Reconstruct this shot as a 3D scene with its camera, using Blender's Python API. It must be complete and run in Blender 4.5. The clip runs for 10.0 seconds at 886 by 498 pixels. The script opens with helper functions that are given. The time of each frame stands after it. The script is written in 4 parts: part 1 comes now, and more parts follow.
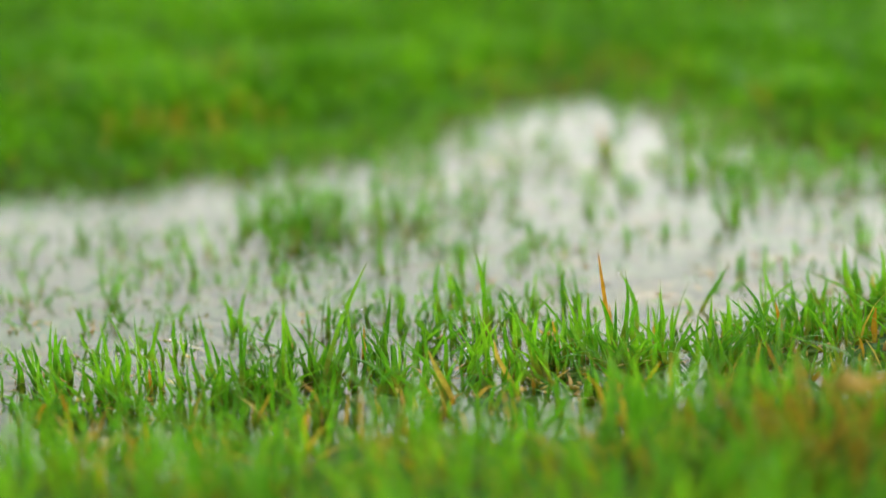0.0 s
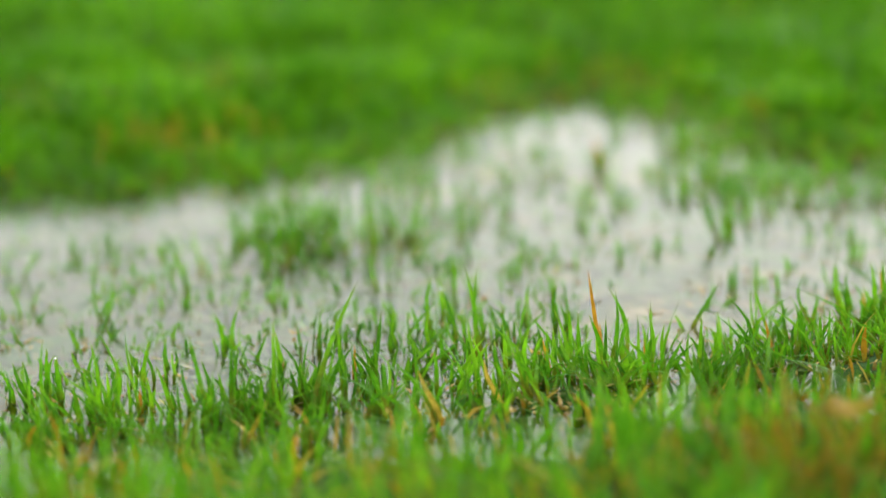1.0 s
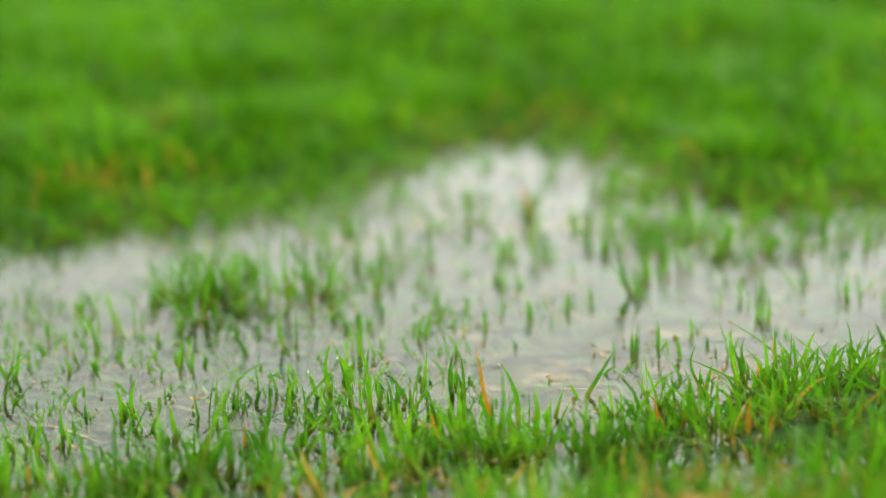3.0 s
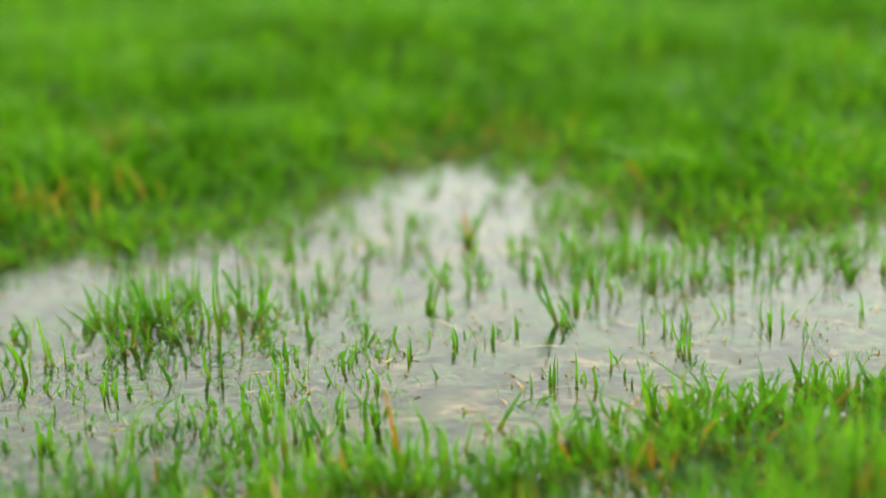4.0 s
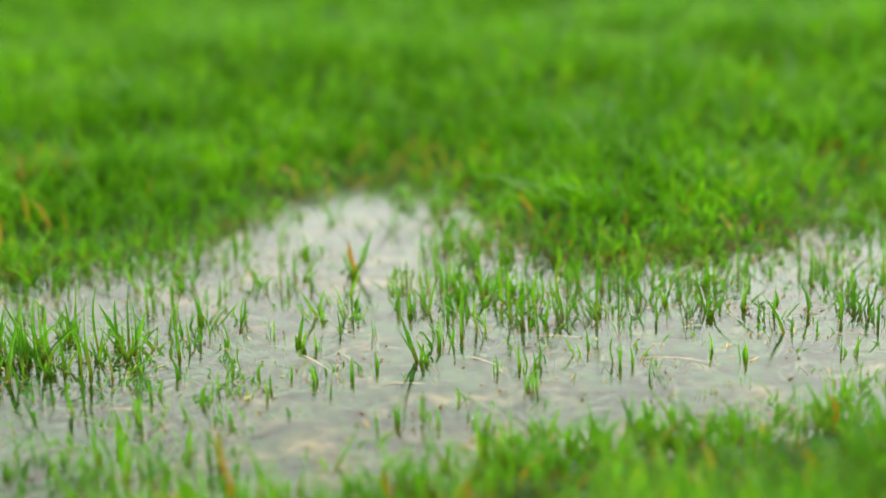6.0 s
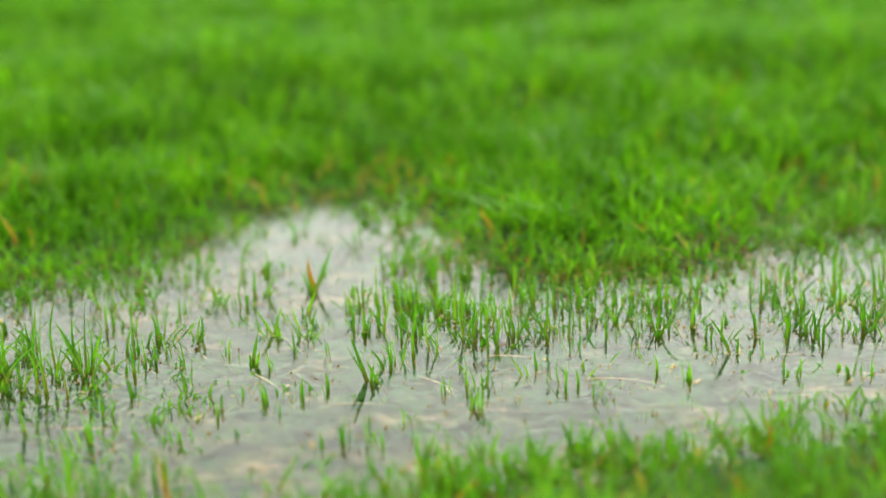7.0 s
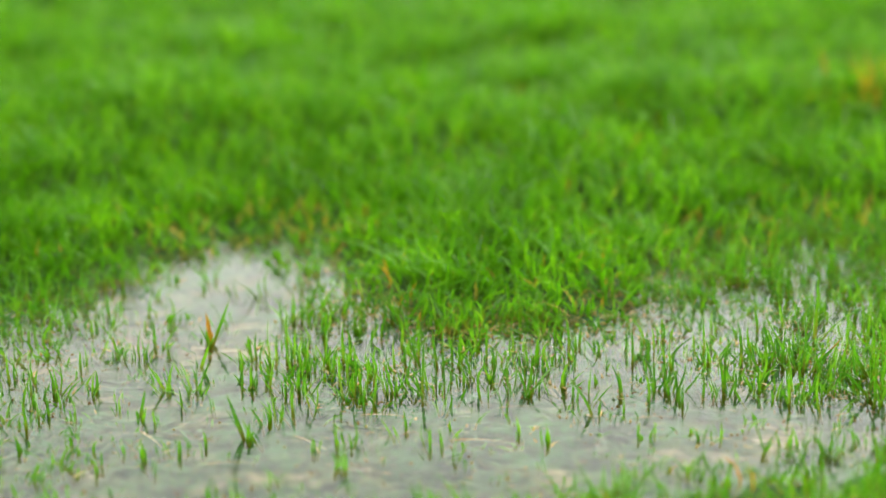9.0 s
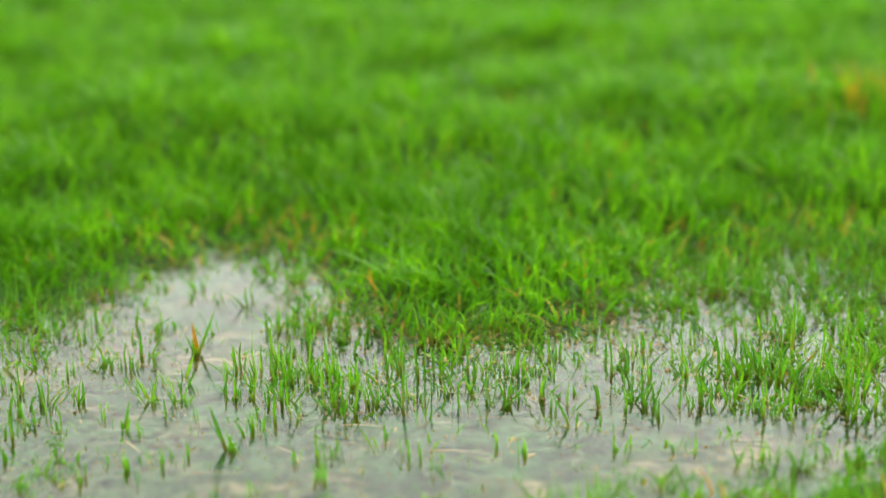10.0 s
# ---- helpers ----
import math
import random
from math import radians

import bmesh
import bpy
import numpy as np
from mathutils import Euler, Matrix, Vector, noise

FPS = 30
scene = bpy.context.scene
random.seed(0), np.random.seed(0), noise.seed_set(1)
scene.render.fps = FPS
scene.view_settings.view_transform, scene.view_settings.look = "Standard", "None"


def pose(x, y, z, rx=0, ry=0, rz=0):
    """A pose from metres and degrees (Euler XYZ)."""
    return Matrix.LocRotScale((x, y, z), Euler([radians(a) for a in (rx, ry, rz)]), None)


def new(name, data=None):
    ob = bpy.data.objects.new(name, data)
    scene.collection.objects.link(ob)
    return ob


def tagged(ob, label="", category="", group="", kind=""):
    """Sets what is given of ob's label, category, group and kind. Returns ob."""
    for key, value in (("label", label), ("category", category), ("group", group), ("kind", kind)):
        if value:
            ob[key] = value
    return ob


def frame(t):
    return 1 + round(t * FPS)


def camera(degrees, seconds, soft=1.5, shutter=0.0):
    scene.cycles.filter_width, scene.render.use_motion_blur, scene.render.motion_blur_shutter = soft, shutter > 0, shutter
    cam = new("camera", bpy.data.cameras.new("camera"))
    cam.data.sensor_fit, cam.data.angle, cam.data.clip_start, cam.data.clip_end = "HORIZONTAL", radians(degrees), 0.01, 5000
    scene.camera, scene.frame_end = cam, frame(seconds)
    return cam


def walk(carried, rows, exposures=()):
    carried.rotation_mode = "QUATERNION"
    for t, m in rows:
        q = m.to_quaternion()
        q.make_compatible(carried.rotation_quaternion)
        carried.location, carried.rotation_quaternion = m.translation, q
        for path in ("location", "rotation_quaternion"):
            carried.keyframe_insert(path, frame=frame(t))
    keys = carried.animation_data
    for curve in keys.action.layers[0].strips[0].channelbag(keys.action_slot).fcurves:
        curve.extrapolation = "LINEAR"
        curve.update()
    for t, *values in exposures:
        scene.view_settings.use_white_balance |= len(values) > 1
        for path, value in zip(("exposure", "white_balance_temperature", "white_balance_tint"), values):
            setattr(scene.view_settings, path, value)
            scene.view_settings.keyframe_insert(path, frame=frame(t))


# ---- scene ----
import itertools

# ---------------------------------------------------------------- camera
cam = camera(28.0, 10.0)
ROWS = [
    (0.0, 0.0180, 0.0079, 0.2491, 74.9615, 1.8329, -0.0729),
    (0.5, 0.0196, 0.0086, 0.2516, 74.9331, 1.8622, -0.0399),
    (1.0, 0.0235, 0.0092, 0.2586, 74.8856, 1.8975, -0.0184),
    (1.5, 0.0307, 0.0097, 0.2677, 74.8166, 1.9220, 0.0249),
    (2.0, 0.0441, 0.0110, 0.2769, 74.7216, 1.9091, 0.1262),
    (2.5, 0.0598, 0.0118, 0.2856, 74.6564, 1.8882, 0.2162),
    (4.0, 0.1253, 0.0050, 0.3151, 74.4545, 1.8772, 0.6473),
    (4.5, 0.1523, -0.0012, 0.3239, 74.4359, 1.8770, 0.8016),
    (5.0, 0.1804, -0.0093, 0.3318, 74.4175, 1.8764, 0.9034),
    (5.5, 0.1987, -0.0174, 0.3399, 74.3734, 1.8662, 0.9750),
    (7.0, 0.2472, -0.0357, 0.3671, 74.1562, 1.7283, 1.2167),
    (7.5, 0.2682, -0.0461, 0.3817, 74.0983, 1.6286, 1.3166),
    (8.0, 0.2903, -0.0572, 0.3976, 74.0375, 1.4961, 1.4301),
    (8.5, 0.3135, -0.0664, 0.4119, 73.9629, 1.3443, 1.5521),
    (9.0, 0.3351, -0.0759, 0.4264, 73.8923, 1.2124, 1.6669),
    (9.5, 0.3471, -0.0831, 0.4367, 73.8141, 1.1392, 1.7655),
    (10.0, 0.3518, -0.0889, 0.4426, 73.7343, 1.0964, 1.8413),
]
EXPOSURE = 1.45
walk(cam, [(t, pose(x, y, z, rx, ry, rz)) for t, x, y, z, rx, ry, rz in ROWS], ((0.0, EXPOSURE), (2.5, EXPOSURE + 0.03), (10.0, EXPOSURE + 0.30)))
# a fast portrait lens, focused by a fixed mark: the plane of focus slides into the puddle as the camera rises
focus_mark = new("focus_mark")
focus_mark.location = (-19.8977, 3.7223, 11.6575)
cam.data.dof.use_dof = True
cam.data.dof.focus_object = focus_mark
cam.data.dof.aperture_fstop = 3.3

# ---------------------------------------------------------------- light: a bright overcast sky
SUN_ELEV, SUN_TURN = 46.0, 34.0
world = bpy.data.worlds.new("overcast_sky")
scene.world = world
world.use_nodes = True
wn = world.node_tree.nodes
wl = world.node_tree.links
wn.clear()
sky = wn.new("ShaderNodeTexSky")
sky.sky_type = "NISHITA"
sky.sun_disc = False
sky.sun_elevation = radians(SUN_ELEV)
sky.sun_rotation = radians(SUN_TURN)
sky.air_density, sky.dust_density, sky.ozone_density = 2.0, 0.7, 1.0
grey = wn.new("ShaderNodeHueSaturation")
grey.inputs["Saturation"].default_value = 0.02
tint = wn.new("ShaderNodeMix")
tint.data_type, tint.blend_type = "RGBA", "MULTIPLY"
tint.inputs["Factor"].default_value = 1.0
tint.inputs["B"].default_value = (1.0, 0.985, 0.935, 1)
bg = wn.new("ShaderNodeBackground")
bg.inputs["Strength"].default_value = 0.15
wout = wn.new("ShaderNodeOutputWorld")
wl.new(sky.outputs[0], grey.inputs["Color"])
wl.new(grey.outputs[0], tint.inputs["A"])
wl.new(tint.outputs["Result"], bg.inputs["Color"])
wl.new(bg.outputs[0], wout.inputs["Surface"])
sun_data = bpy.data.lights.new("sun", "SUN")
sun_data.energy, sun_data.angle, sun_data.color = 0.8, radians(25), (1.0, 0.97, 0.92)
sun = new("sun", sun_data)
sun.matrix_world = pose(0, 0, 3, 90 - SUN_ELEV, 0, 180 - SUN_TURN)


# ---------------------------------------------------------------- materials
def material(name):
    m = bpy.data.materials.new(name)
    m.use_nodes = True
    m.node_tree.nodes.clear()
    return m, m.node_tree.nodes, m.node_tree.links


def ramp(nodes, stops):
    r = nodes.new("ShaderNodeValToRGB")
    e = r.color_ramp.elements
    while len(e) < len(stops):
        e.new(0.5)
    for k, (p, c) in enumerate(stops):
        e[k].position, e[k].color = p, (*c, 1)
    return r


def blade_material(name, dark, mid, light, base, tip, per_object, gloss=0.32, through_light=0.54, tip_from=0.93, sheath_to=0.30):
    """Wet grass: hue varies from blade to blade, the sheath is paler, tips wither; light shines through."""
    m, n, l = material(name)
    if per_object:
        info = n.new("ShaderNodeObjectInfo")
        rnd = info.outputs["Random"]
    else:
        geo = n.new("ShaderNodeNewGeometry")
        rnd = geo.outputs["Random Per Island"]
    hue = ramp(n, [(0.0, dark), (0.5, mid), (1.0, light)])
    l.new(rnd, hue.inputs[0])
    uv = n.new("ShaderNodeUVMap")
    sep = n.new("ShaderNodeSeparateXYZ")
    l.new(uv.outputs[0], sep.inputs[0])
    # veins along the blade
    vein = n.new("ShaderNodeTexWave")
    vein.wave_type, vein.bands_direction = "BANDS", "X"
    vein.inputs["Scale"].default_value = 2.2
    vein.inputs["Distortion"].default_value = 0.6
    l.new(uv.outputs[0], vein.inputs["Vector"])
    veined = n.new("ShaderNodeMix")
    veined.data_type, veined.blend_type = "RGBA", "MULTIPLY"
    veined.inputs["Factor"].default_value = 0.25
    l.new(hue.outputs[0], veined.inputs["A"])
    l.new(vein.outputs["Color"], veined.inputs["B"])
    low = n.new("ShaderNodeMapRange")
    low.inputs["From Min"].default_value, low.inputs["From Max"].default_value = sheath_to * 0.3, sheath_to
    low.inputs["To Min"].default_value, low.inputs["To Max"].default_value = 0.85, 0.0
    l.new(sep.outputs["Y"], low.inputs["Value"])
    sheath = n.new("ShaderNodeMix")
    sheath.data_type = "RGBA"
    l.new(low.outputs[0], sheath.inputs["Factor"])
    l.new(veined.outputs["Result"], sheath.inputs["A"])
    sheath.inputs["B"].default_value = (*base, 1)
    high = n.new("ShaderNodeMapRange")
    high.inputs["From Min"].default_value, high.inputs["From Max"].default_value = tip_from, 1.0
    l.new(sep.outputs["Y"], high.inputs["Value"])
    ended = n.new("ShaderNodeMix")
    ended.data_type = "RGBA"
    l.new(high.outputs[0], ended.inputs["Factor"])
    l.new(sheath.outputs["Result"], ended.inputs["A"])
    ended.inputs["B"].default_value = (*tip, 1)
    # small flecks
    tc = n.new("ShaderNodeTexCoord")
    fleck = n.new("ShaderNodeTexNoise")
    fleck.inputs["Scale"].default_value = 260.0
    l.new(tc.outputs["Object"], fleck.inputs["Vector"])
    flecks = ramp(n, [(0.35, (0.72, 0.72, 0.72)), (0.7, (1.12, 1.12, 1.12))])
    l.new(fleck.outputs["Fac"], flecks.inputs[0])
    col = n.new("ShaderNodeMix")
    col.data_type, col.blend_type = "RGBA", "MULTIPLY"
    col.inputs["Factor"].default_value = 1.0
    l.new(ended.outputs["Result"], col.inputs["A"])
    l.new(flecks.outputs[0], col.inputs["B"])
    # turf greens up and pales from clump to clump
    place = n.new("ShaderNodeNewGeometry")
    clump = n.new("ShaderNodeTexNoise")
    clump.inputs["Scale"].default_value, clump.inputs["Detail"].default_value = 11.0, 3.0
    l.new(place.outputs["Position"], clump.inputs["Vector"])
    clumps = ramp(n, [(0.36, (0.70, 0.75, 0.76)), (0.5, (0.94, 0.96, 0.92)), (0.64, (1.18, 1.11, 1.0))])
    l.new(clump.outputs["Fac"], clumps.inputs[0])
    full = n.new("ShaderNodeMix")
    full.data_type, full.blend_type = "RGBA", "MULTIPLY"
    full.inputs["Factor"].default_value = 1.0
    l.new(col.outputs["Result"], full.inputs["A"])
    l.new(clumps.outputs[0], full.inputs["B"])
    col = full
    bump = n.new("ShaderNodeBump")
    bump.inputs["Strength"].default_value = 0.25
    bump.inputs["Distance"].default_value = 0.0003
    l.new(vein.outputs["Fac"], bump.inputs["Height"])
    p = n.new("ShaderNodeBsdfPrincipled")
    p.inputs["Roughness"].default_value = gloss
    p.inputs["IOR"].default_value = 1.4
    p.inputs["Specular IOR Level"].default_value = 0.26
    l.new(col.outputs["Result"], p.inputs["Base Color"])
    l.new(bump.outputs[0], p.inputs["Normal"])
    glow = n.new("ShaderNodeMix")
    glow.data_type, glow.blend_type = "RGBA", "MULTIPLY"
    glow.inputs["Factor"].default_value = 1.0
    glow.inputs["B"].default_value = (1.3, 1.3, 0.6, 1)
    l.new(col.outputs["Result"], glow.inputs["A"])
    tr = n.new("ShaderNodeBsdfTranslucent")
    l.new(glow.outputs["Result"], tr.inputs["Color"])
    mix = n.new("ShaderNodeMixShader")
    mix.inputs[0].default_value = through_light
    l.new(p.outputs[0], mix.inputs[1])
    l.new(tr.outputs[0], mix.inputs[2])
    out = n.new("ShaderNodeOutputMaterial")
    l.new(mix.outputs[0], out.inputs["Surface"])
    return m


GREEN = ((0.055, 0.205, 0.012), (0.096, 0.310, 0.015), (0.165, 0.410, 0.022))
LAWN = ((0.060, 0.225, 0.004), (0.098, 0.330, 0.006), (0.170, 0.425, 0.012))
SHEATH, TIP = (0.165, 0.120, 0.030), (0.22, 0.30, 0.06)
grass_part = blade_material("wet_grass_blade", *GREEN, SHEATH, TIP, True, tip_from=0.86, sheath_to=0.50)
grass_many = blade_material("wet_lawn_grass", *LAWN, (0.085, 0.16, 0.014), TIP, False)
marsh_many = blade_material("wet_marsh_grass", *GREEN, SHEATH, TIP, False, tip_from=0.88, sheath_to=0.46)
dry_part = blade_material("withered_blade", (0.44, 0.20, 0.018), (0.47, 0.29, 0.026), (0.43, 0.33, 0.045), (0.18, 0.21, 0.016), (0.40, 0.15, 0.02), True, 0.45, 0.35)
dry_many = blade_material("withered_lawn_grass", (0.40, 0.20, 0.022), (0.50, 0.34, 0.034), (0.48, 0.40, 0.07), (0.22, 0.19, 0.03), (0.44, 0.24, 0.03), False, 0.5, 0.35)
straw_many = blade_material("sodden_straw", (0.03, 0.025, 0.014), (0.10, 0.078, 0.040), (0.155, 0.125, 0.070), (0.28, 0.22, 0.10), (0.40, 0.30, 0.12), False, 0.5, 0.2)
straw_part = blade_material("floating_straw", (0.42, 0.28, 0.08), (0.48, 0.36, 0.12), (0.46, 0.40, 0.18), (0.38, 0.28, 0.09), (0.42, 0.28, 0.08), True, 0.45, 0.2)
sunken_many = blade_material("sunken_grass", (0.014, 0.045, 0.012), (0.045, 0.125, 0.032), (0.105, 0.22, 0.07), (0.16, 0.17, 0.07), (0.3, 0.3, 0.1), False, 0.5, 0.2)
dry_litter = blade_material("dead_litter", (0.16, 0.085, 0.02), (0.38, 0.25, 0.06), (0.55, 0.44, 0.14), (0.12, 0.08, 0.03), (0.3, 0.2, 0.08), False, 0.5, 0.2)
yellow_part = blade_material("dry_yellow_stem", (0.46, 0.24, 0.016), (0.56, 0.36, 0.024), (0.50, 0.42, 0.05), (0.24, 0.22, 0.03), (0.54, 0.34, 0.03), True, 0.45, 0.35)
leaf_brown = blade_material("dead_leaf", (0.28, 0.17, 0.016), (0.36, 0.24, 0.030), (0.26, 0.24, 0.026), (0.16, 0.14, 0.014), (0.33, 0.20, 0.02), True, 0.5, 0.35)


def ground_material():
    m, n, l = material("silty_soil")
    geo = n.new("ShaderNodeNewGeometry")
    att = n.new("ShaderNodeAttribute")
    att.attribute_name = "turf"
    fine = n.new("ShaderNodeTexNoise")
    fine.inputs["Scale"].default_value, fine.inputs["Detail"].default_value = 140.0, 5.0
    wide = n.new("ShaderNodeTexNoise")
    wide.inputs["Scale"].default_value, wide.inputs["Detail"].default_value = 34.0, 6.0
    for tex in (fine, wide):
        l.new(geo.outputs["Position"], tex.inputs["Vector"])
    deep = n.new("ShaderNodeAttribute")
    deep.attribute_name = "weed"
    shade = n.new("ShaderNodeMath")
    shade.operation = "MULTIPLY_ADD"
    shade.inputs[1].default_value = -0.13
    l.new(deep.outputs["Fac"], shade.inputs[0])
    l.new(wide.outputs["Fac"], shade.inputs[2])
    silt = ramp(n, [(0.38, (0.016, 0.045, 0.010)), (0.5, (0.108, 0.112, 0.050)), (0.62, (0.265, 0.200, 0.145))])
    l.new(shade.outputs[0], silt.inputs[0])
    speck = ramp(n, [(0.38, (0.34, 0.38, 0.30)), (0.50, (0.84, 0.84, 0.80)), (0.62, (1.28, 1.24, 1.18))])
    l.new(fine.outputs["Fac"], speck.inputs[0])
    # a film of algae greens the bed in patches
    patch = n.new("ShaderNodeTexNoise")
    patch.inputs["Scale"].default_value, patch.inputs["Detail"].default_value = 21.0, 5.0
    l.new(geo.outputs["Position"], patch.inputs["Vector"])
    film = ramp(n, [(0.43, (0, 0, 0)), (0.56, (1, 1, 1))])
    l.new(patch.outputs["Fac"], film.inputs[0])
    spread = n.new("ShaderNodeMath")
    spread.operation = "MULTIPLY"
    l.new(film.outputs[0], spread.inputs[0])
    l.new(deep.outputs["Fac"], spread.inputs[1])
    algae = n.new("ShaderNodeMix")
    algae.data_type = "RGBA"
    algae.inputs["B"].default_value = (0.052, 0.130, 0.056, 1)
    l.new(spread.outputs[0], algae.inputs["Factor"])
    l.new(silt.outputs[0], algae.inputs["A"])
    bed = n.new("ShaderNodeMix")
    bed.data_type, bed.blend_type = "RGBA", "MULTIPLY"
    bed.inputs["Factor"].default_value = 1.0
    l.new(algae.outputs["Result"], bed.inputs["A"])
    l.new(speck.outputs[0], bed.inputs["B"])
    moss = ramp(n, [(0.3, (0.010, 0.027, 0.003)), (0.5, (0.022, 0.066, 0.005)), (0.75, (0.060, 0.098, 0.010))])
    l.new(fine.outputs["Fac"], moss.inputs[0])
    col = n.new("ShaderNodeMix")
    col.data_type = "RGBA"
    l.new(att.outputs["Fac"], col.inputs["Factor"])
    l.new(bed.outputs["Result"], col.inputs["A"])
    l.new(moss.outputs[0], col.inputs["B"])
    bump = n.new("ShaderNodeBump")
    bump.inputs["Strength"].default_value, bump.inputs["Distance"].default_value = 0.6, 0.004
    l.new(fine.outputs["Fac"], bump.inputs["Height"])
    p = n.new("ShaderNodeBsdfPrincipled")
    p.inputs["Roughness"].default_value = 0.85
    p.inputs["Specular IOR Level"].default_value = 0.1
    l.new(col.outputs["Result"], p.inputs["Base Color"])
    l.new(bump.outputs[0], p.inputs["Normal"])
    out = n.new("ShaderNodeOutputMaterial")
    l.new(p.outputs[0], out.inputs["Surface"])
    return m


def water_material():
    """Clear shallow rain water: tinted see-through body, mirror gloss by Fresnel, fine ripples."""
    m, n, l = material("rain_water")
    geo = n.new("ShaderNodeNewGeometry")
    small = n.new("ShaderNodeTexNoise")
    small.inputs["Scale"].default_value, small.inputs["Detail"].default_value = 210.0, 1.0
    small.inputs["Distortion"].default_value = 0.8
    wide = n.new("ShaderNodeTexNoise")
    wide.inputs["Scale"].default_value, wide.inputs["Detail"].default_value = 95.0, 2.0
    for tex in (small, wide):
        l.new(geo.outputs["Position"], tex.inputs["Vector"])
    b1 = n.new("ShaderNodeBump")
    b1.inputs["Strength"].default_value, b1.inputs["Distance"].default_value = 1.0, 0.00030
    l.new(wide.outputs["Fac"], b1.inputs["Height"])
    b2 = n.new("ShaderNodeBump")
    b2.inputs["Strength"].default_value, b2.inputs["Distance"].default_value = 1.0, 0.00010
    l.new(small.outputs["Fac"], b2.inputs["Height"])
    l.new(b1.outputs[0], b2.inputs["Normal"])
    fr = n.new("ShaderNodeFresnel")
    fr.inputs["IOR"].default_value = 1.333
    l.new(b2.outputs[0], fr.inputs["Normal"])
    body = n.new("ShaderNodeBsdfTransparent")
    body.inputs["Color"].default_value = (0.87, 0.95, 0.62, 1)
    gl = n.new("ShaderNodeBsdfGlossy")
    gl.inputs["Roughness"].default_value = 0.03
    l.new(b2.outputs[0], gl.inputs["Normal"])
    mix = n.new("ShaderNodeMixShader")
    l.new(fr.outputs[0], mix.inputs[0])
    l.new(body.outputs[0], mix.inputs[1])
    l.new(gl.outputs[0], mix.inputs[2])
    out = n.new("ShaderNodeOutputMaterial")
    l.new(mix.outputs[0], out.inputs["Surface"])
    return m


def drop_material():
    m, n, l = material("water_drop")
    p = n.new("ShaderNodeBsdfPrincipled")
    p.inputs["Base Color"].default_value = (1, 1, 1, 1)
    p.inputs["Roughness"].default_value = 0.02
    p.inputs["IOR"].default_value = 1.333
    p.inputs["Transmission Weight"].default_value = 1.0
    out = n.new("ShaderNodeOutputMaterial")
    l.new(p.outputs[0], out.inputs["Surface"])
    return m


soil_mat, water_mat, drop_mat = ground_material(), water_material(), drop_material()

# ---------------------------------------------------------------- the plan: shore of the puddle, metres
SHORE = np.array([
    (-0.75, 0.69), (-0.40, 0.655), (-0.18, 0.67), (-0.075, 0.68), (-0.016, 0.70), (0.07, 0.71), (0.15, 0.725),
    (0.215, 0.79), (0.30, 0.825), (0.40, 0.855), (0.50, 0.905), (0.60, 0.93), (0.80, 0.95),
    (0.95, 1.08), (0.90, 1.28), (0.70, 1.39), (0.605, 1.425), (0.50, 1.37), (0.445, 1.25), (0.422, 1.205), (0.352, 1.198), (0.285, 1.210),
    (0.228, 1.225), (0.202, 1.285), (0.184, 1.350), (0.160, 1.415), (0.115, 1.455), (0.070, 1.415), (0.035, 1.350), (-0.01, 1.285),
    (-0.05, 1.255), (-0.11, 1.225), (-0.17, 1.175), (-0.25, 1.14), (-0.40, 1.11), (-0.70, 1.11), (-0.80, 1.03), (-0.83, 0.92), (-0.80, 0.78)])


def step(v, a, b):
    k = np.clip((v - a) / (b - a), 0, 1)
    return k * k * (3 - 2 * k)


def waves(x, y, scale, seed, octaves=3):
    """Smooth noise of about -1 to 1, from sines that do not repeat."""
    r = np.random.RandomState(seed)
    v, amp, tot = 0.0, 1.0, 0.0
    for _ in range(octaves):
        for _ in range(4):
            a, ph = r.uniform(0, 6.283), r.uniform(0, 6.283)
            v = v + amp * np.sin((x * np.cos(a) + y * np.sin(a)) * 6.283 / scale * r.uniform(0.7, 1.4) + ph)
            tot += amp
        scale, amp = scale * 0.47, amp * 0.55
    return v / tot * 2.2


def inside(x, y):
    """How far a place lies inside the shore, metres; outside it is negative."""
    x, y = np.asarray(x, float), np.asarray(y, float)
    rag = 0.012 + 0.010 * step(y, 1.10, 1.20)
    x, y = x + rag * waves(x, y, 0.11, 5, 3), y + rag * waves(x, y, 0.11, 6, 3)
    best, odd = np.full(x.shape, 1e9), np.zeros(x.shape, bool)
    for (ax, ay), (bx, by) in zip(SHORE, np.roll(SHORE, -1, 0)):
        dx, dy = bx - ax, by - ay
        k = np.clip(((x - ax) * dx + (y - ay) * dy) / (dx * dx + dy * dy), 0, 1)
        best = np.minimum(best, np.hypot(x - ax - k * dx, y - ay - k * dy))
        if ay != by:
            odd ^= ((ay > y) != (by > y)) & (x < dx * (y - ay) / dy + ax)
    return np.where(odd, best, -best)


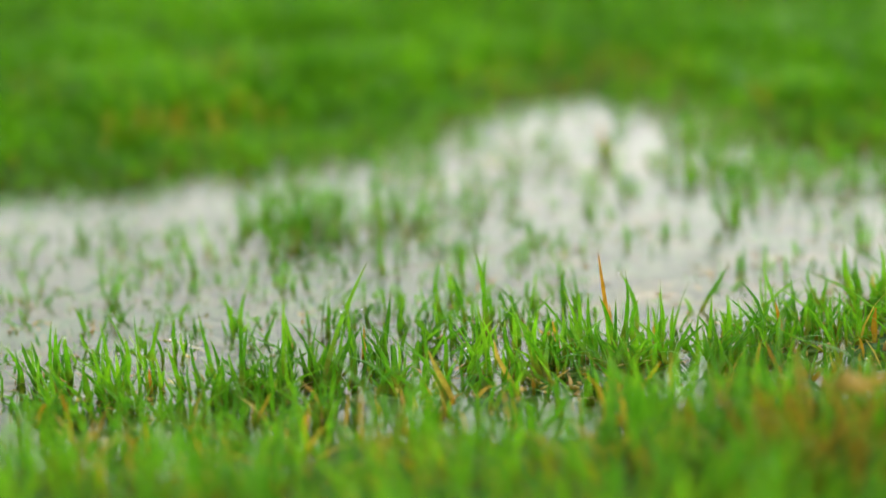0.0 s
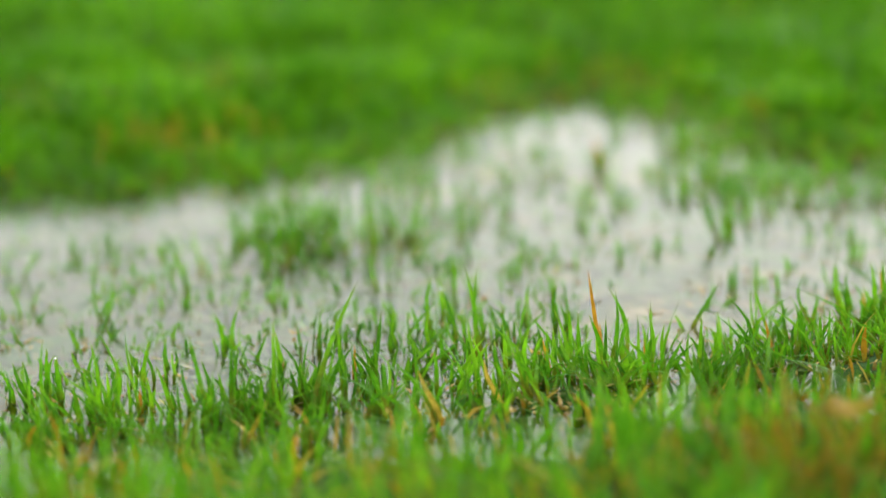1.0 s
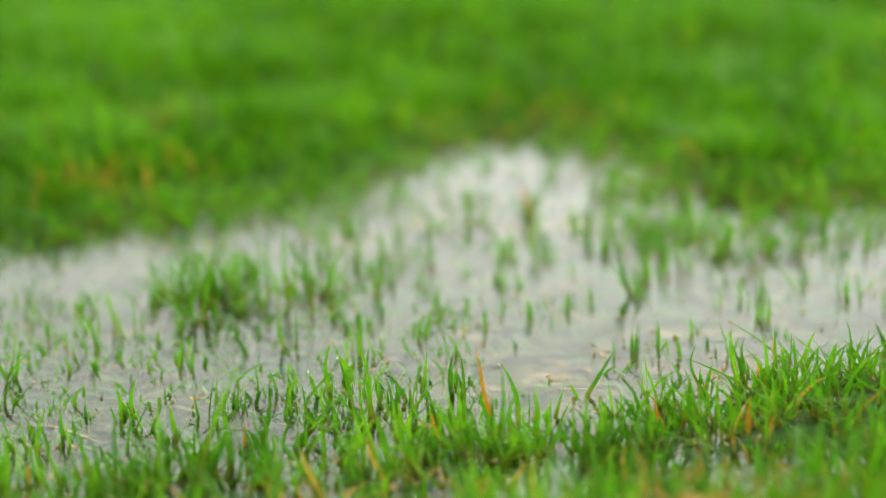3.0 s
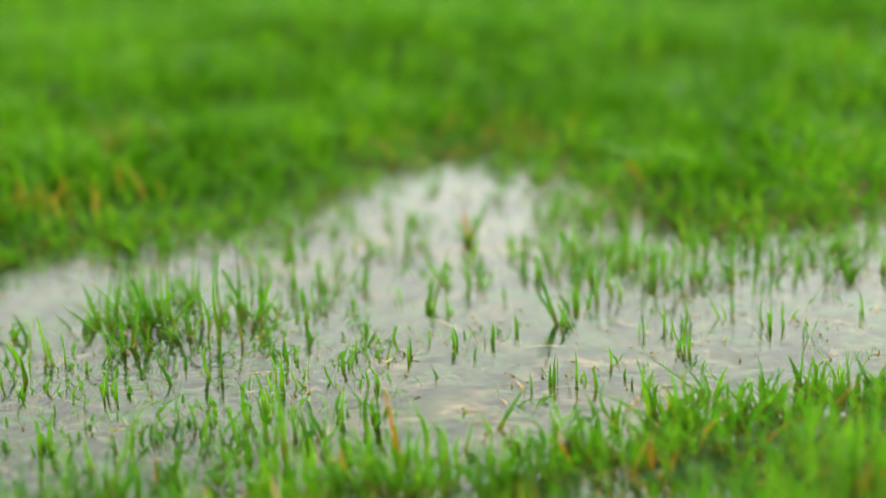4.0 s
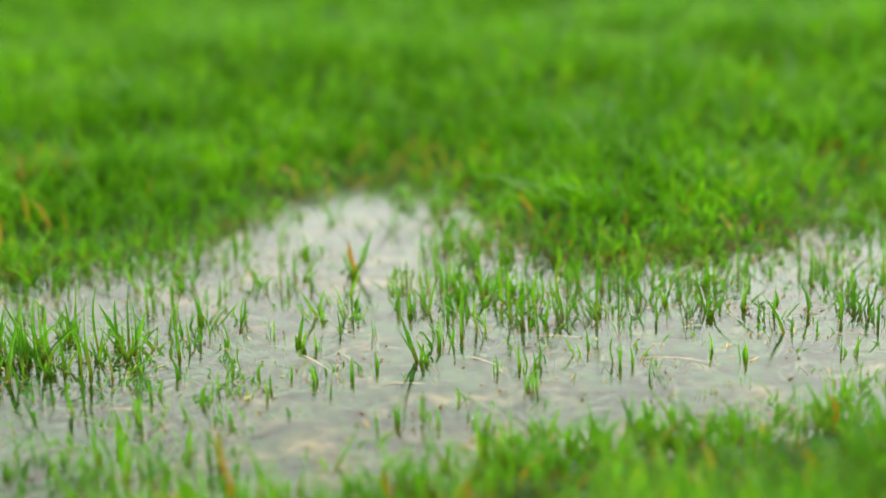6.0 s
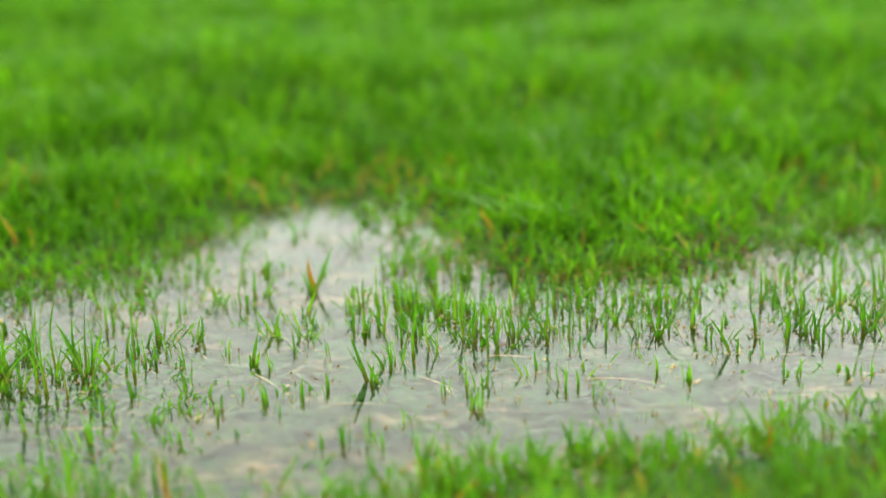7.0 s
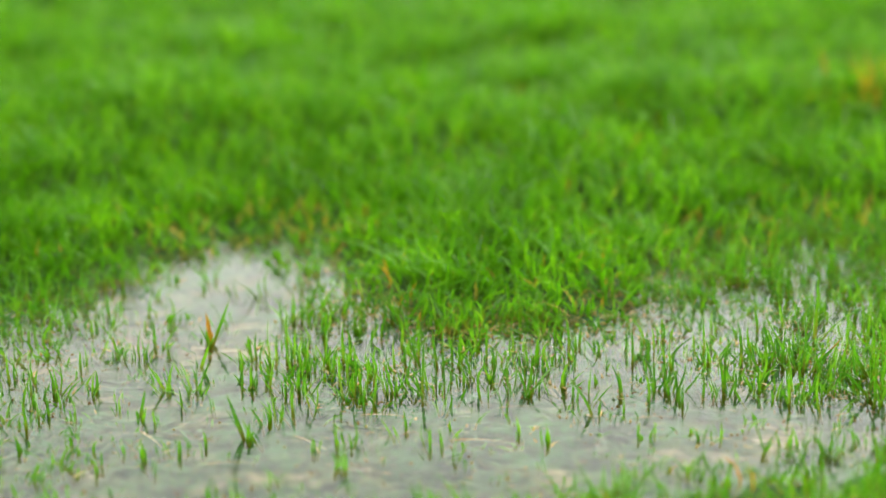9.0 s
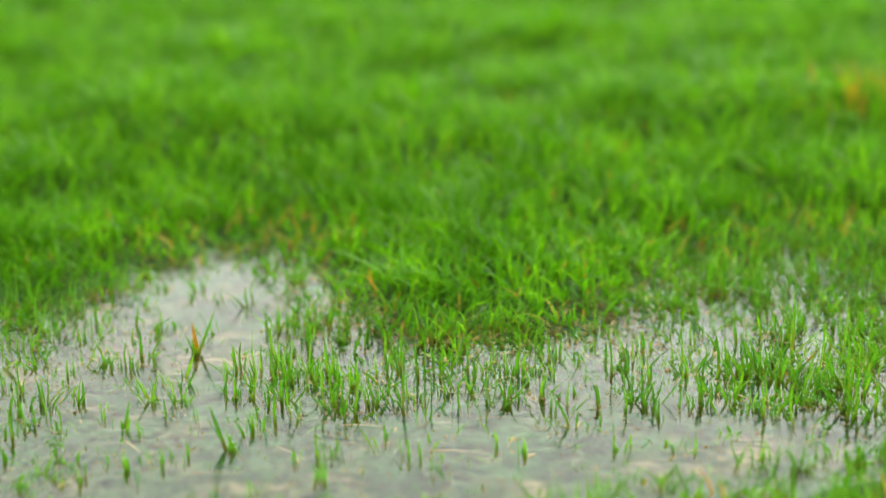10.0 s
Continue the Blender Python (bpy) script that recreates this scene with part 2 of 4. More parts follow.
def height(x, y, s=None):
    """The soil's height: a shallow bed under the water, a wet low bank in front, a bumpy lawn behind."""
    s = inside(x, y) if s is None else s
    bed = -0.002 - 0.007 * step(s, 0, 0.07) + 0.0022 * waves(x, y, 0.09, 11)
    far = step(y, 1.0, 1.35)
    bank = (0.006 + 0.005 * (1 - step(np.hypot(x - 0.2, y - 1.4), 1.6, 2.6)) * waves(x, y, 0.10, 12)) * (1 - far) * step(-s, 0, 0.03) + 0.010 * (1 - far) * step(-s, 0.03, 0.2)
    lawn = far * (0.006 * step(-s, 0, 0.05) + 0.030 * step(-s, 0.02, 0.5) + step(-s, 0.02, 0.35) * (1 - step(np.hypot(x - 0.2, y - 1.4), 1.6, 2.6)) * (0.014 * waves(x, y, 0.55, 13) + 0.008 * waves(x, y, 0.17, 15)))
    lawn = np.maximum(lawn, far * 0.006 * step(-s, 0, 0.05))
    soak = (1 - far) * (1 - step(-s, 0.03, 0.09)) * (1 - step(x, 0.10, 0.20))
    bank = np.maximum(bank, (1 - far) * 0.006 * step(-s, 0.03, 0.08))
    bank = bank * (1 - soak) + soak * (-0.0015 + 0.0045 * waves(x, y, 0.05, 16))
    pit = np.exp(-((x - 0.212) / 0.035) ** 2 - ((y - 0.705) / 0.030) ** 2)
    return np.where(s > 0, np.minimum(bed, -0.0015), -0.0015 + bank + lawn - 0.020 * pit)


def ticks(lo, hi, fine, far, growth=1.35):
    mid = list(np.arange(lo, hi + fine / 2, fine))
    a, gap = [], fine
    while sum(a) < far:
        gap *= growth
        a.append(gap)
    out = np.cumsum(a)
    return np.array([lo - d for d in out[::-1]] + mid + [hi + d for d in out])


def mesh_object(name, verts, faces, mat, uvs=None, smooth=True):
    me = bpy.data.meshes.new(name)
    verts, faces = np.asarray(verts, np.float32), [np.asarray(f) for f in faces]
    loops = np.concatenate([f.ravel() for f in faces]).astype(np.int32)
    sizes = np.concatenate([np.full(len(f), f.shape[1]) for f in faces]).astype(np.int32)
    me.vertices.add(len(verts))
    me.vertices.foreach_set("co", verts.ravel())
    me.loops.add(len(loops))
    me.loops.foreach_set("vertex_index", loops)
    me.polygons.add(len(sizes))
    me.polygons.foreach_set("loop_start", np.concatenate([[0], np.cumsum(sizes)[:-1]]).astype(np.int32))
    me.polygons.foreach_set("use_smooth", np.full(len(sizes), smooth))
    if uvs is not None:
        layer = me.uv_layers.new(name="UVMap")
        layer.data.foreach_set("uv", np.asarray(uvs, np.float32)[loops].ravel())
    me.update(calc_edges=True)
    me.materials.append(mat)
    return me


# ---------------------------------------------------------------- ground and water
gx, gy = ticks(-0.9, 1.5, 0.012, 500), ticks(-0.5, 3.4, 0.012, 500)
XX, YY = np.meshgrid(gx, gy)
SS = inside(XX, YY)
ZZ = height(XX, YY, SS)
nx, ny = len(gx), len(gy)
q = (np.arange(ny - 1)[:, None] * nx + np.arange(nx - 1)[None, :]).ravel()
ground_mesh = mesh_object("ground", np.stack([XX, YY, ZZ], -1).reshape(-1, 3), [np.stack([q, q + 1, q + nx + 1, q + nx], 1)], soil_mat)
turf = ground_mesh.attributes.new("turf", "FLOAT", "POINT")
turf.data.foreach_set("value", step(-SS + 0.004 * waves(XX, YY, 0.03, 14), 0.002, 0.034).ravel().astype(np.float32))
weed = ground_mesh.attributes.new("weed", "FLOAT", "POINT")
open_silt = np.exp(-((XX - 0.17) / 0.16) ** 2 - ((YY - 0.88) / 0.09) ** 2) + np.exp(-((XX - 0.48) / 0.09) ** 2 - ((YY - 0.96) / 0.05) ** 2) + np.exp(-((XX - 0.06) / 0.12) ** 2 - ((YY - 1.18) / 0.10) ** 2)
weed.data.foreach_set("value", np.clip(1 - open_silt + 0.35 * waves(XX, YY, 0.09, 17), 0, 1).ravel().astype(np.float32))
tagged(new("ground", ground_mesh), "silty wet soil and moss under the flooded lawn", "ground", kind="structure")

wx, wy = np.linspace(-0.85, 1.15, 41), np.linspace(0.40, 1.75, 28)
WX, WY = np.meshgrid(wx, wy)
q = (np.arange(27)[:, None] * 41 + np.arange(40)[None, :]).ravel()
water_mesh = mesh_object("water", np.stack([WX, WY, WX * 0], -1).reshape(-1, 3), [np.stack([q, q + 1, q + 42, q + 41], 1)], water_mat)
water = tagged(new("water", water_mesh), "clear shallow rain water reflecting a pale grey sky", "puddle", kind="structure")
water.visible_shadow = False


# ---------------------------------------------------------------- grass
def blade_shapes(x, y, z, lean_x, lean_y, tall, wide, turn, bend, rings=4, fold=False, bow=0.0, twist=0.0):
    """Verts, faces and uvs of many tapering blades. lean: how far the tip stands off the foot; bend: how late it leans;
    bow: how far the middle swings out to the side; twist: how far the face turns on the way up."""
    n = len(x)
    t = np.linspace(0, 1, rings + 1)[None, :]
    off = t ** bend[:, None]
    swing = np.reshape(bow, (-1, 1)) * np.sin(3.1416 * t ** 1.2)
    cx = x[:, None] + lean_x[:, None] * off + swing
    cy = y[:, None] + lean_y[:, None] * off
    droop = np.hypot(lean_x, lean_y)[:, None] * 0.15 * off ** 2
    cz = z[:, None] + tall[:, None] * t - droop
    w = wide[:, None] * 0.5 * np.minimum(1, 0.6 + 1.8 * t) * (1 - t ** 3.2) + 0.00005
    face = turn[:, None] + np.reshape(twist, (-1, 1)) * t
    ux, uy = np.cos(face), np.sin(face)
    cols = [(-1, 0.0, 0.0), (0, 1.0, 0.5), (1, 0.0, 1.0)] if fold else [(-1, 0.0, 0.0), (1, 0.0, 1.0)]
    c = len(cols)
    V = np.empty((n, rings + 1, c, 3), np.float32)
    UV = np.empty((n, rings + 1, c, 2), np.float32)
    for k, (side, deep, u) in enumerate(cols):
        V[:, :, k, 0] = cx + ux * w * side - uy * w * 0.45 * deep
        V[:, :, k, 1] = cy + uy * w * side + ux * w * 0.45 * deep
        V[:, :, k, 2] = cz
        UV[:, :, k, 0] = u
        UV[:, :, k, 1] = t
    per = (rings + 1) * c
    quad = np.array([[r * c + k, r * c + k + 1, (r + 1) * c + k + 1, (r + 1) * c + k] for r in range(rings) for k in range(c - 1)])
    F = (np.arange(n)[:, None, None] * per + quad[None]).reshape(-1, 4)
    return V.reshape(-1, 3), F, UV.reshape(-1, 2)


def grass_stuff(name, label, mat, x, y, z, tall, wide, seed, lean=0.45, rings=3, fold=False, most=1.5):
    r = np.random.RandomState(seed)
    n = len(x)
    a = r.uniform(0, 6.283, n)
    d = tall * np.clip(np.abs(r.normal(0, lean, n)), 0, most)
    V, F, UV = blade_shapes(x, y, z, d * np.cos(a), d * np.sin(a), tall, wide, r.uniform(0, 3.1416, n), r.uniform(1.1, 2.6, n), rings, fold, tall * r.normal(0, 0.07, n), r.normal(0, 0.6, n))
    return tagged(new(name, mesh_object(name, V, [F], mat, UV)), label, "grass", kind="stuff")


def scatter(r, n, x0, x1, y0, y1):
    return r.uniform(x0, x1, n), r.uniform(y0, y1, n)


# a shallow inlet beside the lawn's tongue, and a gap in the flooded corner, stay open
def inlet(x, y):
    return np.exp(-((x - 0.462) / 0.044) ** 2 - ((y - 1.195) / 0.075) ** 2) + 0.8 * np.exp(-((x - 0.60) / 0.045) ** 2 - ((y - 1.375) / 0.060) ** 2)


# the lawn behind the puddle, and between its arms; it thins out sideways into the coarser lawn
def fine_share(x, y):
    return step(x, -0.80, -0.45) * (1 - step(x, 1.30, 1.60)) * (1 - step(y, 3.1, 3.6))


r = np.random.RandomState(21)
x, y = scatter(r, 275000, -0.80, 1.60, 1.02, 3.60)
s = inside(x, y)
far_thin = np.interp(y, [1.0, 1.7, 2.4, 3.4], [1.0, 0.85, 0.6, 0.45])
patch = 0.75 + 0.35 * waves(x, y, 0.16, 31)
chance = far_thin * patch * fine_share(x, y) * np.where(s < 0, np.clip(0.32 + (-s) / 0.06, 0, 1), (0.42 - 0.22 * np.exp(-((x - 0.11) / 0.10) ** 2)) * np.exp(-s / 0.038) * np.clip(0.6 + waves(x, y, 0.05, 38), 0, 1.6) * (1 - 0.85 * np.minimum(inlet(x, y), 1)))
keep = r.uniform(0, 1, len(x)) < chance
x, y, s = x[keep], y[keep], s[keep]
tall = (0.019 + 0.020 * step(-s, 0, 0.14) + 0.010 * waves(x, y, 0.20, 32)) * r.uniform(0.45, 1.3, len(x))
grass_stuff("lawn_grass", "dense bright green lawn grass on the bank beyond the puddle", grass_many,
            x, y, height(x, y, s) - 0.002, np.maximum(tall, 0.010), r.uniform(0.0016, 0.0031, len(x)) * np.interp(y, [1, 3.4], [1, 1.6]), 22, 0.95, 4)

# the bank in front and the lawn that the camera slides over
r = np.random.RandomState(41)
x, y = scatter(r, 105000, -0.55, 1.10, -0.45, 1.02)
s = inside(x, y)
front = step(y, 0.40, 0.55)
patch = 0.70 + 0.40 * waves(x, y, 0.09, 33) + 0.25 * step(x, 0.0, 0.15)
clump = np.clip(0.55 + 0.75 * waves(x, y, 0.035, 37), 0.15, 1) * (1 - step(x, 0.10, 0.22)) + step(x, 0.10, 0.22)
clump = clump + (1 - clump) * step(-s, 0.08, 0.20)
dead_spot = (1 - 0.9 * np.exp(-((x - 0.145) ** 2 + (y - 0.555) ** 2) / 0.035 ** 2)) * (1 - 0.88 * np.exp(-((x - 0.212) / 0.040) ** 2 - ((y - 0.705) / 0.034) ** 2))
chance = (0.35 + 0.65 * front) * patch * clump * dead_spot * np.where(s < 0, np.clip((-s - 0.002) / (0.095 + 0.04 * step(x, 0.2, 0.35)), 0, 1), 0.0)
keep = r.uniform(0, 1, len(x)) < chance
x, y, s = x[keep], y[keep], s[keep]
tall = (0.015 + 0.016 * step(-s, 0, 0.09) + 0.006 * waves(x, y, 0.13, 34)) * np.where(r.uniform(0, 1, len(x)) < 0.3, r.uniform(0.35, 0.75, len(x)), r.uniform(0.7, 1.35, len(x)))
grass_stuff("bank_grass", "bright green wet grass crowding the near bank", marsh_many,
            x, y, height(x, y, s) - 0.002, np.maximum(tall, 0.005), r.uniform(0.0013, 0.0028, len(x)), 42, 0.6, 4, True)

# coarser lawn all round, thinning out with distance
r = np.random.RandomState(45)
x, y = np.append(r.normal(0.25, 1.7, 150000), r.normal(0.4, 0.9, 70000)), np.append(r.normal(1.4, 1.8, 150000), r.normal(1.8, 1.3, 70000))
keep = ((y < 1.02) | (r.uniform(0, 1, len(x)) > fine_share(x, y))) & ~((x > -0.55) & (x < 1.10) & (y > -0.45) & (y < 1.03)) & (inside(x, y) < -0.01)
x, y = x[keep], y[keep]
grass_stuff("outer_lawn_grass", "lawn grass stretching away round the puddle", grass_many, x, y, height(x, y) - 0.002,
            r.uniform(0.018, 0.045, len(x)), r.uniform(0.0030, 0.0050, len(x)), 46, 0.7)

# withered patches in the lawn
r = np.random.RandomState(51)
px_, py_ = [], []
for cx, cy, rad, n in ((-0.184, 1.235, 0.026, 38), (-0.157, 1.40, 0.026, 70), (-0.27, 1.36, 0.028, 45), (0.72, 1.83, 0.05, 60),
                       (0.327, 1.86, 0.07, 70), (0.19, 1.44, 0.03, 40), (0.32, 1.26, 0.07, 10), (0.48, 1.40, 0.08, 15), (0.4, 1.6, 0.3, 430), (0.1, 2.0, 0.5, 620), (0.55, 1.32, 0.10, 35), (0.45, 1.18, 0.10, 40), (0.05, 0.63, 0.14, 230), (0.12, 0.60, 0.05, 110), (-0.10, 0.64, 0.07, 90), (0.35, 0.78, 0.13, 120), (0.10, 1.455, 0.05, 60), (0.205, 0.70, 0.03, 45), (0.45, 1.9, 0.35, 420), (0.62, 1.42, 0.06, 60)):
    px_.append(r.normal(cx, rad, n))
    py_.append(r.normal(cy, rad, n))
x, y = np.concatenate(px_), np.concatenate(py_)
keep = inside(x, y) < np.where(r.uniform(0, 1, len(x)) < 0.15, 0.03, 0.0)
x, y = x[keep], y[keep]
grass_stuff("withered_grass", "withered orange and straw-coloured blades scattered in the lawn", dry_many,
            x, y, height(x, y), r.uniform(0.008, 0.026, len(x)) + np.where((x < -0.1) & (y > 1.1) & (y < 1.5), 0.009, 0.0), r.uniform(0.0016, 0.003, len(x)), 52, 0.8)

# sunken blades and straw on the bed of the puddle
r = np.random.RandomState(61)
for name, label, mat, n, seed in (("sunken_straw", "pale sodden straw lying on the puddle's bed", straw_many, 2400, 62),
                                  ("sunken_grass", "flattened green blades lying under the shallow water", sunken_many, 20000, 63)):
    x, y = scatter(r, n, -0.35, 0.75, 0.62, 1.45)
    s = inside(x, y)
    keep = (s > 0) & (waves(x, y, 0.10 if seed == 63 else 0.07, seed) > (0.0 - 0.5 * step(-x, -0.08, 0.05) if seed == 63 else -0.6))
    x, y, s = x[keep], y[keep], s[keep]
    n = len(x)
    a, d = r.normal(0.1, 1.3, n), r.uniform(0.004, 0.015 if seed == 62 else 0.022, n)
    z = height(x, y, s)
    z = np.minimum(z + r.uniform(0.001, 0.010, n), -0.0010)
    V, F, UV = blade_shapes(x, y, z, d * np.cos(a), d * np.sin(a), np.clip(r.normal(0, 0.001, n), -0.001, 0.001), r.uniform(0.0004 if seed == 62 else 0.0009, 0.0013 if seed == 62 else 0.0028, n), a + 1.57, r.uniform(0.8, 1.6, n), 4)
    V[:, 2] = np.minimum(V[:, 2], -0.0006)
    tagged(new(name, mesh_object(name, V, [F], mat, UV)), label, "debris", kind="stuff")


# ---------------------------------------------------------------- single tufts: each blade a part
def one(*v):
    return [np.array([float(k)]) for k in v]


def blade_mesh(lean_x, lean_y, tall, wide, turn, bend, mat, foot=(0, 0), rings=7, bow=0.0, twist=0.0):
    V, F, UV = blade_shapes(*one(foot[0], foot[1], 0, lean_x, lean_y, tall, wide, turn, bend), rings, True, bow, twist)
    return mesh_object("blade", V, [F], mat, UV)


def part(name, mesh, parent, label=""):
    ob = new(name, mesh)
    ob.parent = parent
    return tagged(ob, label) if label else ob


# tufts from west to east, in millimetres: foot x, y, then for each leading blade its offset, lean of the tip to the side, and height
POOL_A = [
    (-81, 991, (-2, -10, 36), (2, -9, 23)), (-80, 1012, (-2, -7, 18), (2, -3, 27)), (-80, 924, (0, 0, 22)), (-76, 939, (-3, -5, 17), (3, -1, 26)), (-71, 982, (0, 0, 21)),
    (-68, 1001, (-3, -3, 36), (-1, -12, 20), (4, -4, 35)), (-64, 961, (0, 2, 12)), (-58, 998, (-2, -2, 39), (-1, 0, 41), (3, 1, 35)), (-59, 941, (0, -6, 17)),
    (-51, 1040, (-2, -2, 22), (2, 1, 32)), (-44, 967, (-3, -6, 25), (0, -5, 37), (3, -1, 24)), (-37, 885, (0, -8, 13)), (-37, 1000, (0, 0, 35)),
]
POOL_B = [
    (-31, 967, (0, -3, 32)), (-26, 999, (0, 2, 46)), (-23, 962, (-1, -1, 31), (1, 2, 57)), (-13, 1005, (-4, 0, 20), (-2, -1, 32), (1, -1, 16), (4, 2, 46)),
    (-9, 1087, (-2, 2, 27), (2, -2, 13)), (-10, 1048, (0, -2, 13)), (-9, 957, (0, -11, 45)), (-4, 992, (0, 0, 37)), (7, 1011, (0, 3, 16)), (8, 1075, (0, -1, 21)),
    (11, 1058, (0, -1, 23)), (15, 882, (0, -2, 19)), (19, 1121, (0, 4, 4)), (20, 917, (0, -1, 16)), (21, 1032, (0, -3, 8)), (24, 991, (0, -2, 23)),
]
POOL_C = [
    (27, 1058, (-2, -2, 19), (2, 1, 25)), (31, 1011, (-3, -2, 20), (3, -2, 16)), (31, 953, (-1, -1, 11), (1, -6, 11)), (32, 880, (0, -7, 10)),
    (33, 1115, (-1, 0, 11), (1, 0, 15)), (33, 898, (0, 1, 11)), (37, 1145, (0, -2, 4)), (38, 1031, (0, -3, 12)), (44, 1074, (0, 6, 6)),
    (51, 883, (-1, -7, 10), (1, -7, 10)), (50, 1020, (0, -3, 16)), (54, 927, (-2, 5, 10), (2, -3, 6)), (53, 913, (-1, 3, 13), (1, 3, 13)),
    (53, 1057, (0, 3, 16), (0, 3, 16)),
]
POOL_D = [
    (54, 1000, (0, 0, 8)), (60, 942, (0, 9, 14)), (62, 1131, (-1, -8, 15), (1, -7, 14)), (63, 926, (0, -1, 6)), (75, 1125, (-1, -1, 21), (1, 0, 19)),
    (77, 1025, (-2, -1, 8), (2, -1, 8)), (81, 1147, (-2, 0, 20), (2, 14, 17)), (86, 916, (0, -1, 11)), (87, 930, (0, 0, 9)), (95, 950, (0, -2, 4), (0, 1, 7)),
    (102, 1061, (-2, -13, 8), (2, -1, 21)), (109, 1095, (0, -6, 8)), (112, 936, (-2, -1, 12), (0, -3, 11), (1, -3, 12)), (118, 951, (0, -2, 4)),
]
POOL_E = [
    (123, 1036, (-3, -2, 13), (3, -2, 6)), (121, 923, (0, 2, 7)), (122, 1061, (-1, -7, 21), (1, -3, 21)), (124, 950, (0, -6, 5)), (128, 1055, (0, 7, 6)),
    (132, 946, (-1, 2, 13), (1, 0, 9)), (133, 1081, (0, -7, 7)), (141, 1028, (0, -2, 12)), (146, 964, (0, -1, 10)), (148, 1117, (-2, -2, 15), (2, -3, 11)),
    (152, 868, (0, -1, 6)), (153, 1071, (0, -1, 17)), (157, 1117, (-2, -2, 19), (2, -1, 21)), (162, 1065, (-1, 0, 16), (1, -1, 17)), (165, 888, (0, 0, 13)),
]
POOL_F = [
    (170, 1117, (-1, -2, 32), (1, -2, 21)), (170, 1093, (0, -3, 13)), (170, 1141, (0, 0, 13)), (170, 1071, (0, 3, 12)), (176, 891, (0, -1, 11)), (177, 1153, (0, 0, 26)),
    (181, 1116, (-2, -1, 21), (2, 0, 21)), (183, 1012, (-2, -3, 20), (1, -11, 10), (2, -3, 18)), (181, 870, (0, -3, 6)), (181, 968, (0, -12, 15)),
    (185, 1059, (0, -1, 16)), (188, 1116, (-1, 1, 28), (1, 2, 17)), (195, 1054, (0, 1, 16), (0, 1, 20)), (195, 1116, (0, 1, 21)), (196, 1012, (0, 1, 22)),
]
POOL_G = [
    (203, 1092, (0, 2, 25)), (205, 1140, (0, 3, 30)), (205, 1116, (0, 3, 17)), (207, 1027, (0, 1, 32)), (208, 863, (0, 5, 11)), (216, 949, (0, -1, 11)),
    (220, 1080, (0, 0, 17)), (221, 1115, (0, 0, 30)), (232, 1044, (-4, -1, 40), (1, 0, 32), (3, 0, 24)), (238, 1047, (0, 1, 20)), (242, 1103, (0, 3, 17)),
    (243, 1016, (0, -1, 16)), (243, 1069, (0, -1, 33)), (246, 967, (0, -3, 6)), (259, 1049, (-3, -5, 32), (-1, -5, 20), (1, -6, 24), (4, -1, 20)),
    (258, 1102, (0, -1, 21)),
]
POOL_H = [
    (263, 1163, (0, -3, 18)), (264, 1114, (0, -2, 17)), (265, 976, (0, -10, 12)), (272, 995, (0, -2, 12)), (276, 1051, (-3, -11, 16), (3, 2, 41)),
    (286, 1057, (-2, -3, 20), (2, -1, 24)), (287, 957, (0, 1, 15), (0, -3, 19)), (288, 1113, (0, -3, 30)), (294, 1056, (0, 0, 28)), (296, 956, (0, -2, 11)),
    (300, 1101, (-2, -2, 21), (2, 0, 21)), (299, 1175, (0, -1, 18)), (311, 1067, (0, -1, 33)), (313, 1162, (0, 0, 26)), (320, 1045, (0, -2, 16)),
    (326, 1089, (0, -2, 21)),
]
POOL_I = [
    (334, 1024, (0, -7, 16)), (337, 1050, (-1, -5, 24), (1, 0, 28)), (340, 1066, (0, 2, 16)), (344, 974, (0, -2, 12)),
    (351, 1107, (-5, -2, 17), (1, -2, 13), (3, -2, 17)), (353, 1066, (0, 1, 16)), (358, 1111, (0, 2, 17)), (361, 962, (-1, -3, 13), (1, -2, 13)),
    (366, 1088, (0, -7, 17)), (372, 1111, (0, 0, 17)), (375, 1060, (0, 4, 20), (0, 1, 16)), (379, 1043, (0, 0, 16)), (381, 1134, (0, -2, 26)),
    (390, 1007, (-3, -4, 20), (3, -15, 24)), (391, 1043, (0, 2, 20)),
]
POOL_J = [
    (412, 1042, (-1, -6, 24), (1, -2, 16)), (423, 1133, (0, 0, 17)), (425, 1109, (0, -1, 29)), (429, 1032, (0, -2, 20)), (432, 1145, (0, 0, 22)),
    (441, 1058, (-2, -3, 20), (2, -2, 20)), (441, 1133, (-2, -4, 9), (2, -2, 19)), (451, 1041, (0, -2, 16)), (452, 1097, (0, -2, 21)), (452, 1021, (0, 0, 16)),
    (466, 1041, (0, 2, 12)), (469, 1209, (0, 3, 18)), (477, 1108, (0, -1, 17)), (478, 1131, (0, -3, 34)), (485, 1048, (-3, -4, 24), (0, -2, 20), (3, 1, 16)),
    (501, 1107, (0, -3, 33)),
]
POOL_K = [
    (505, 1155, (0, -11, 17)), (511, 1101, (-2, -8, 17), (2, -6, 21)), (521, 1106, (-1, -7, 25), (1, 3, 21)), (522, 1019, (0, -2, 27)), (527, 1039, (0, -5, 32)),
    (529, 1100, (-1, 1, 33), (1, -5, 21)), (540, 1083, (0, 2, 41)), (541, 1008, (0, -3, 31)), (548, 1039, (0, 3, 24)), (552, 1082, (0, -5, 29)), (555, 1049, (0, -5, 20)),
    (560, 1154, (0, 2, 60)), (567, 1105, (0, 7, 25)), (574, 1060, (0, -5, 24)), (575, 1018, (0, 1, 27)), (580, 1128, (0, 1, 30)), (591, 1104, (0, 0, 33)),
]
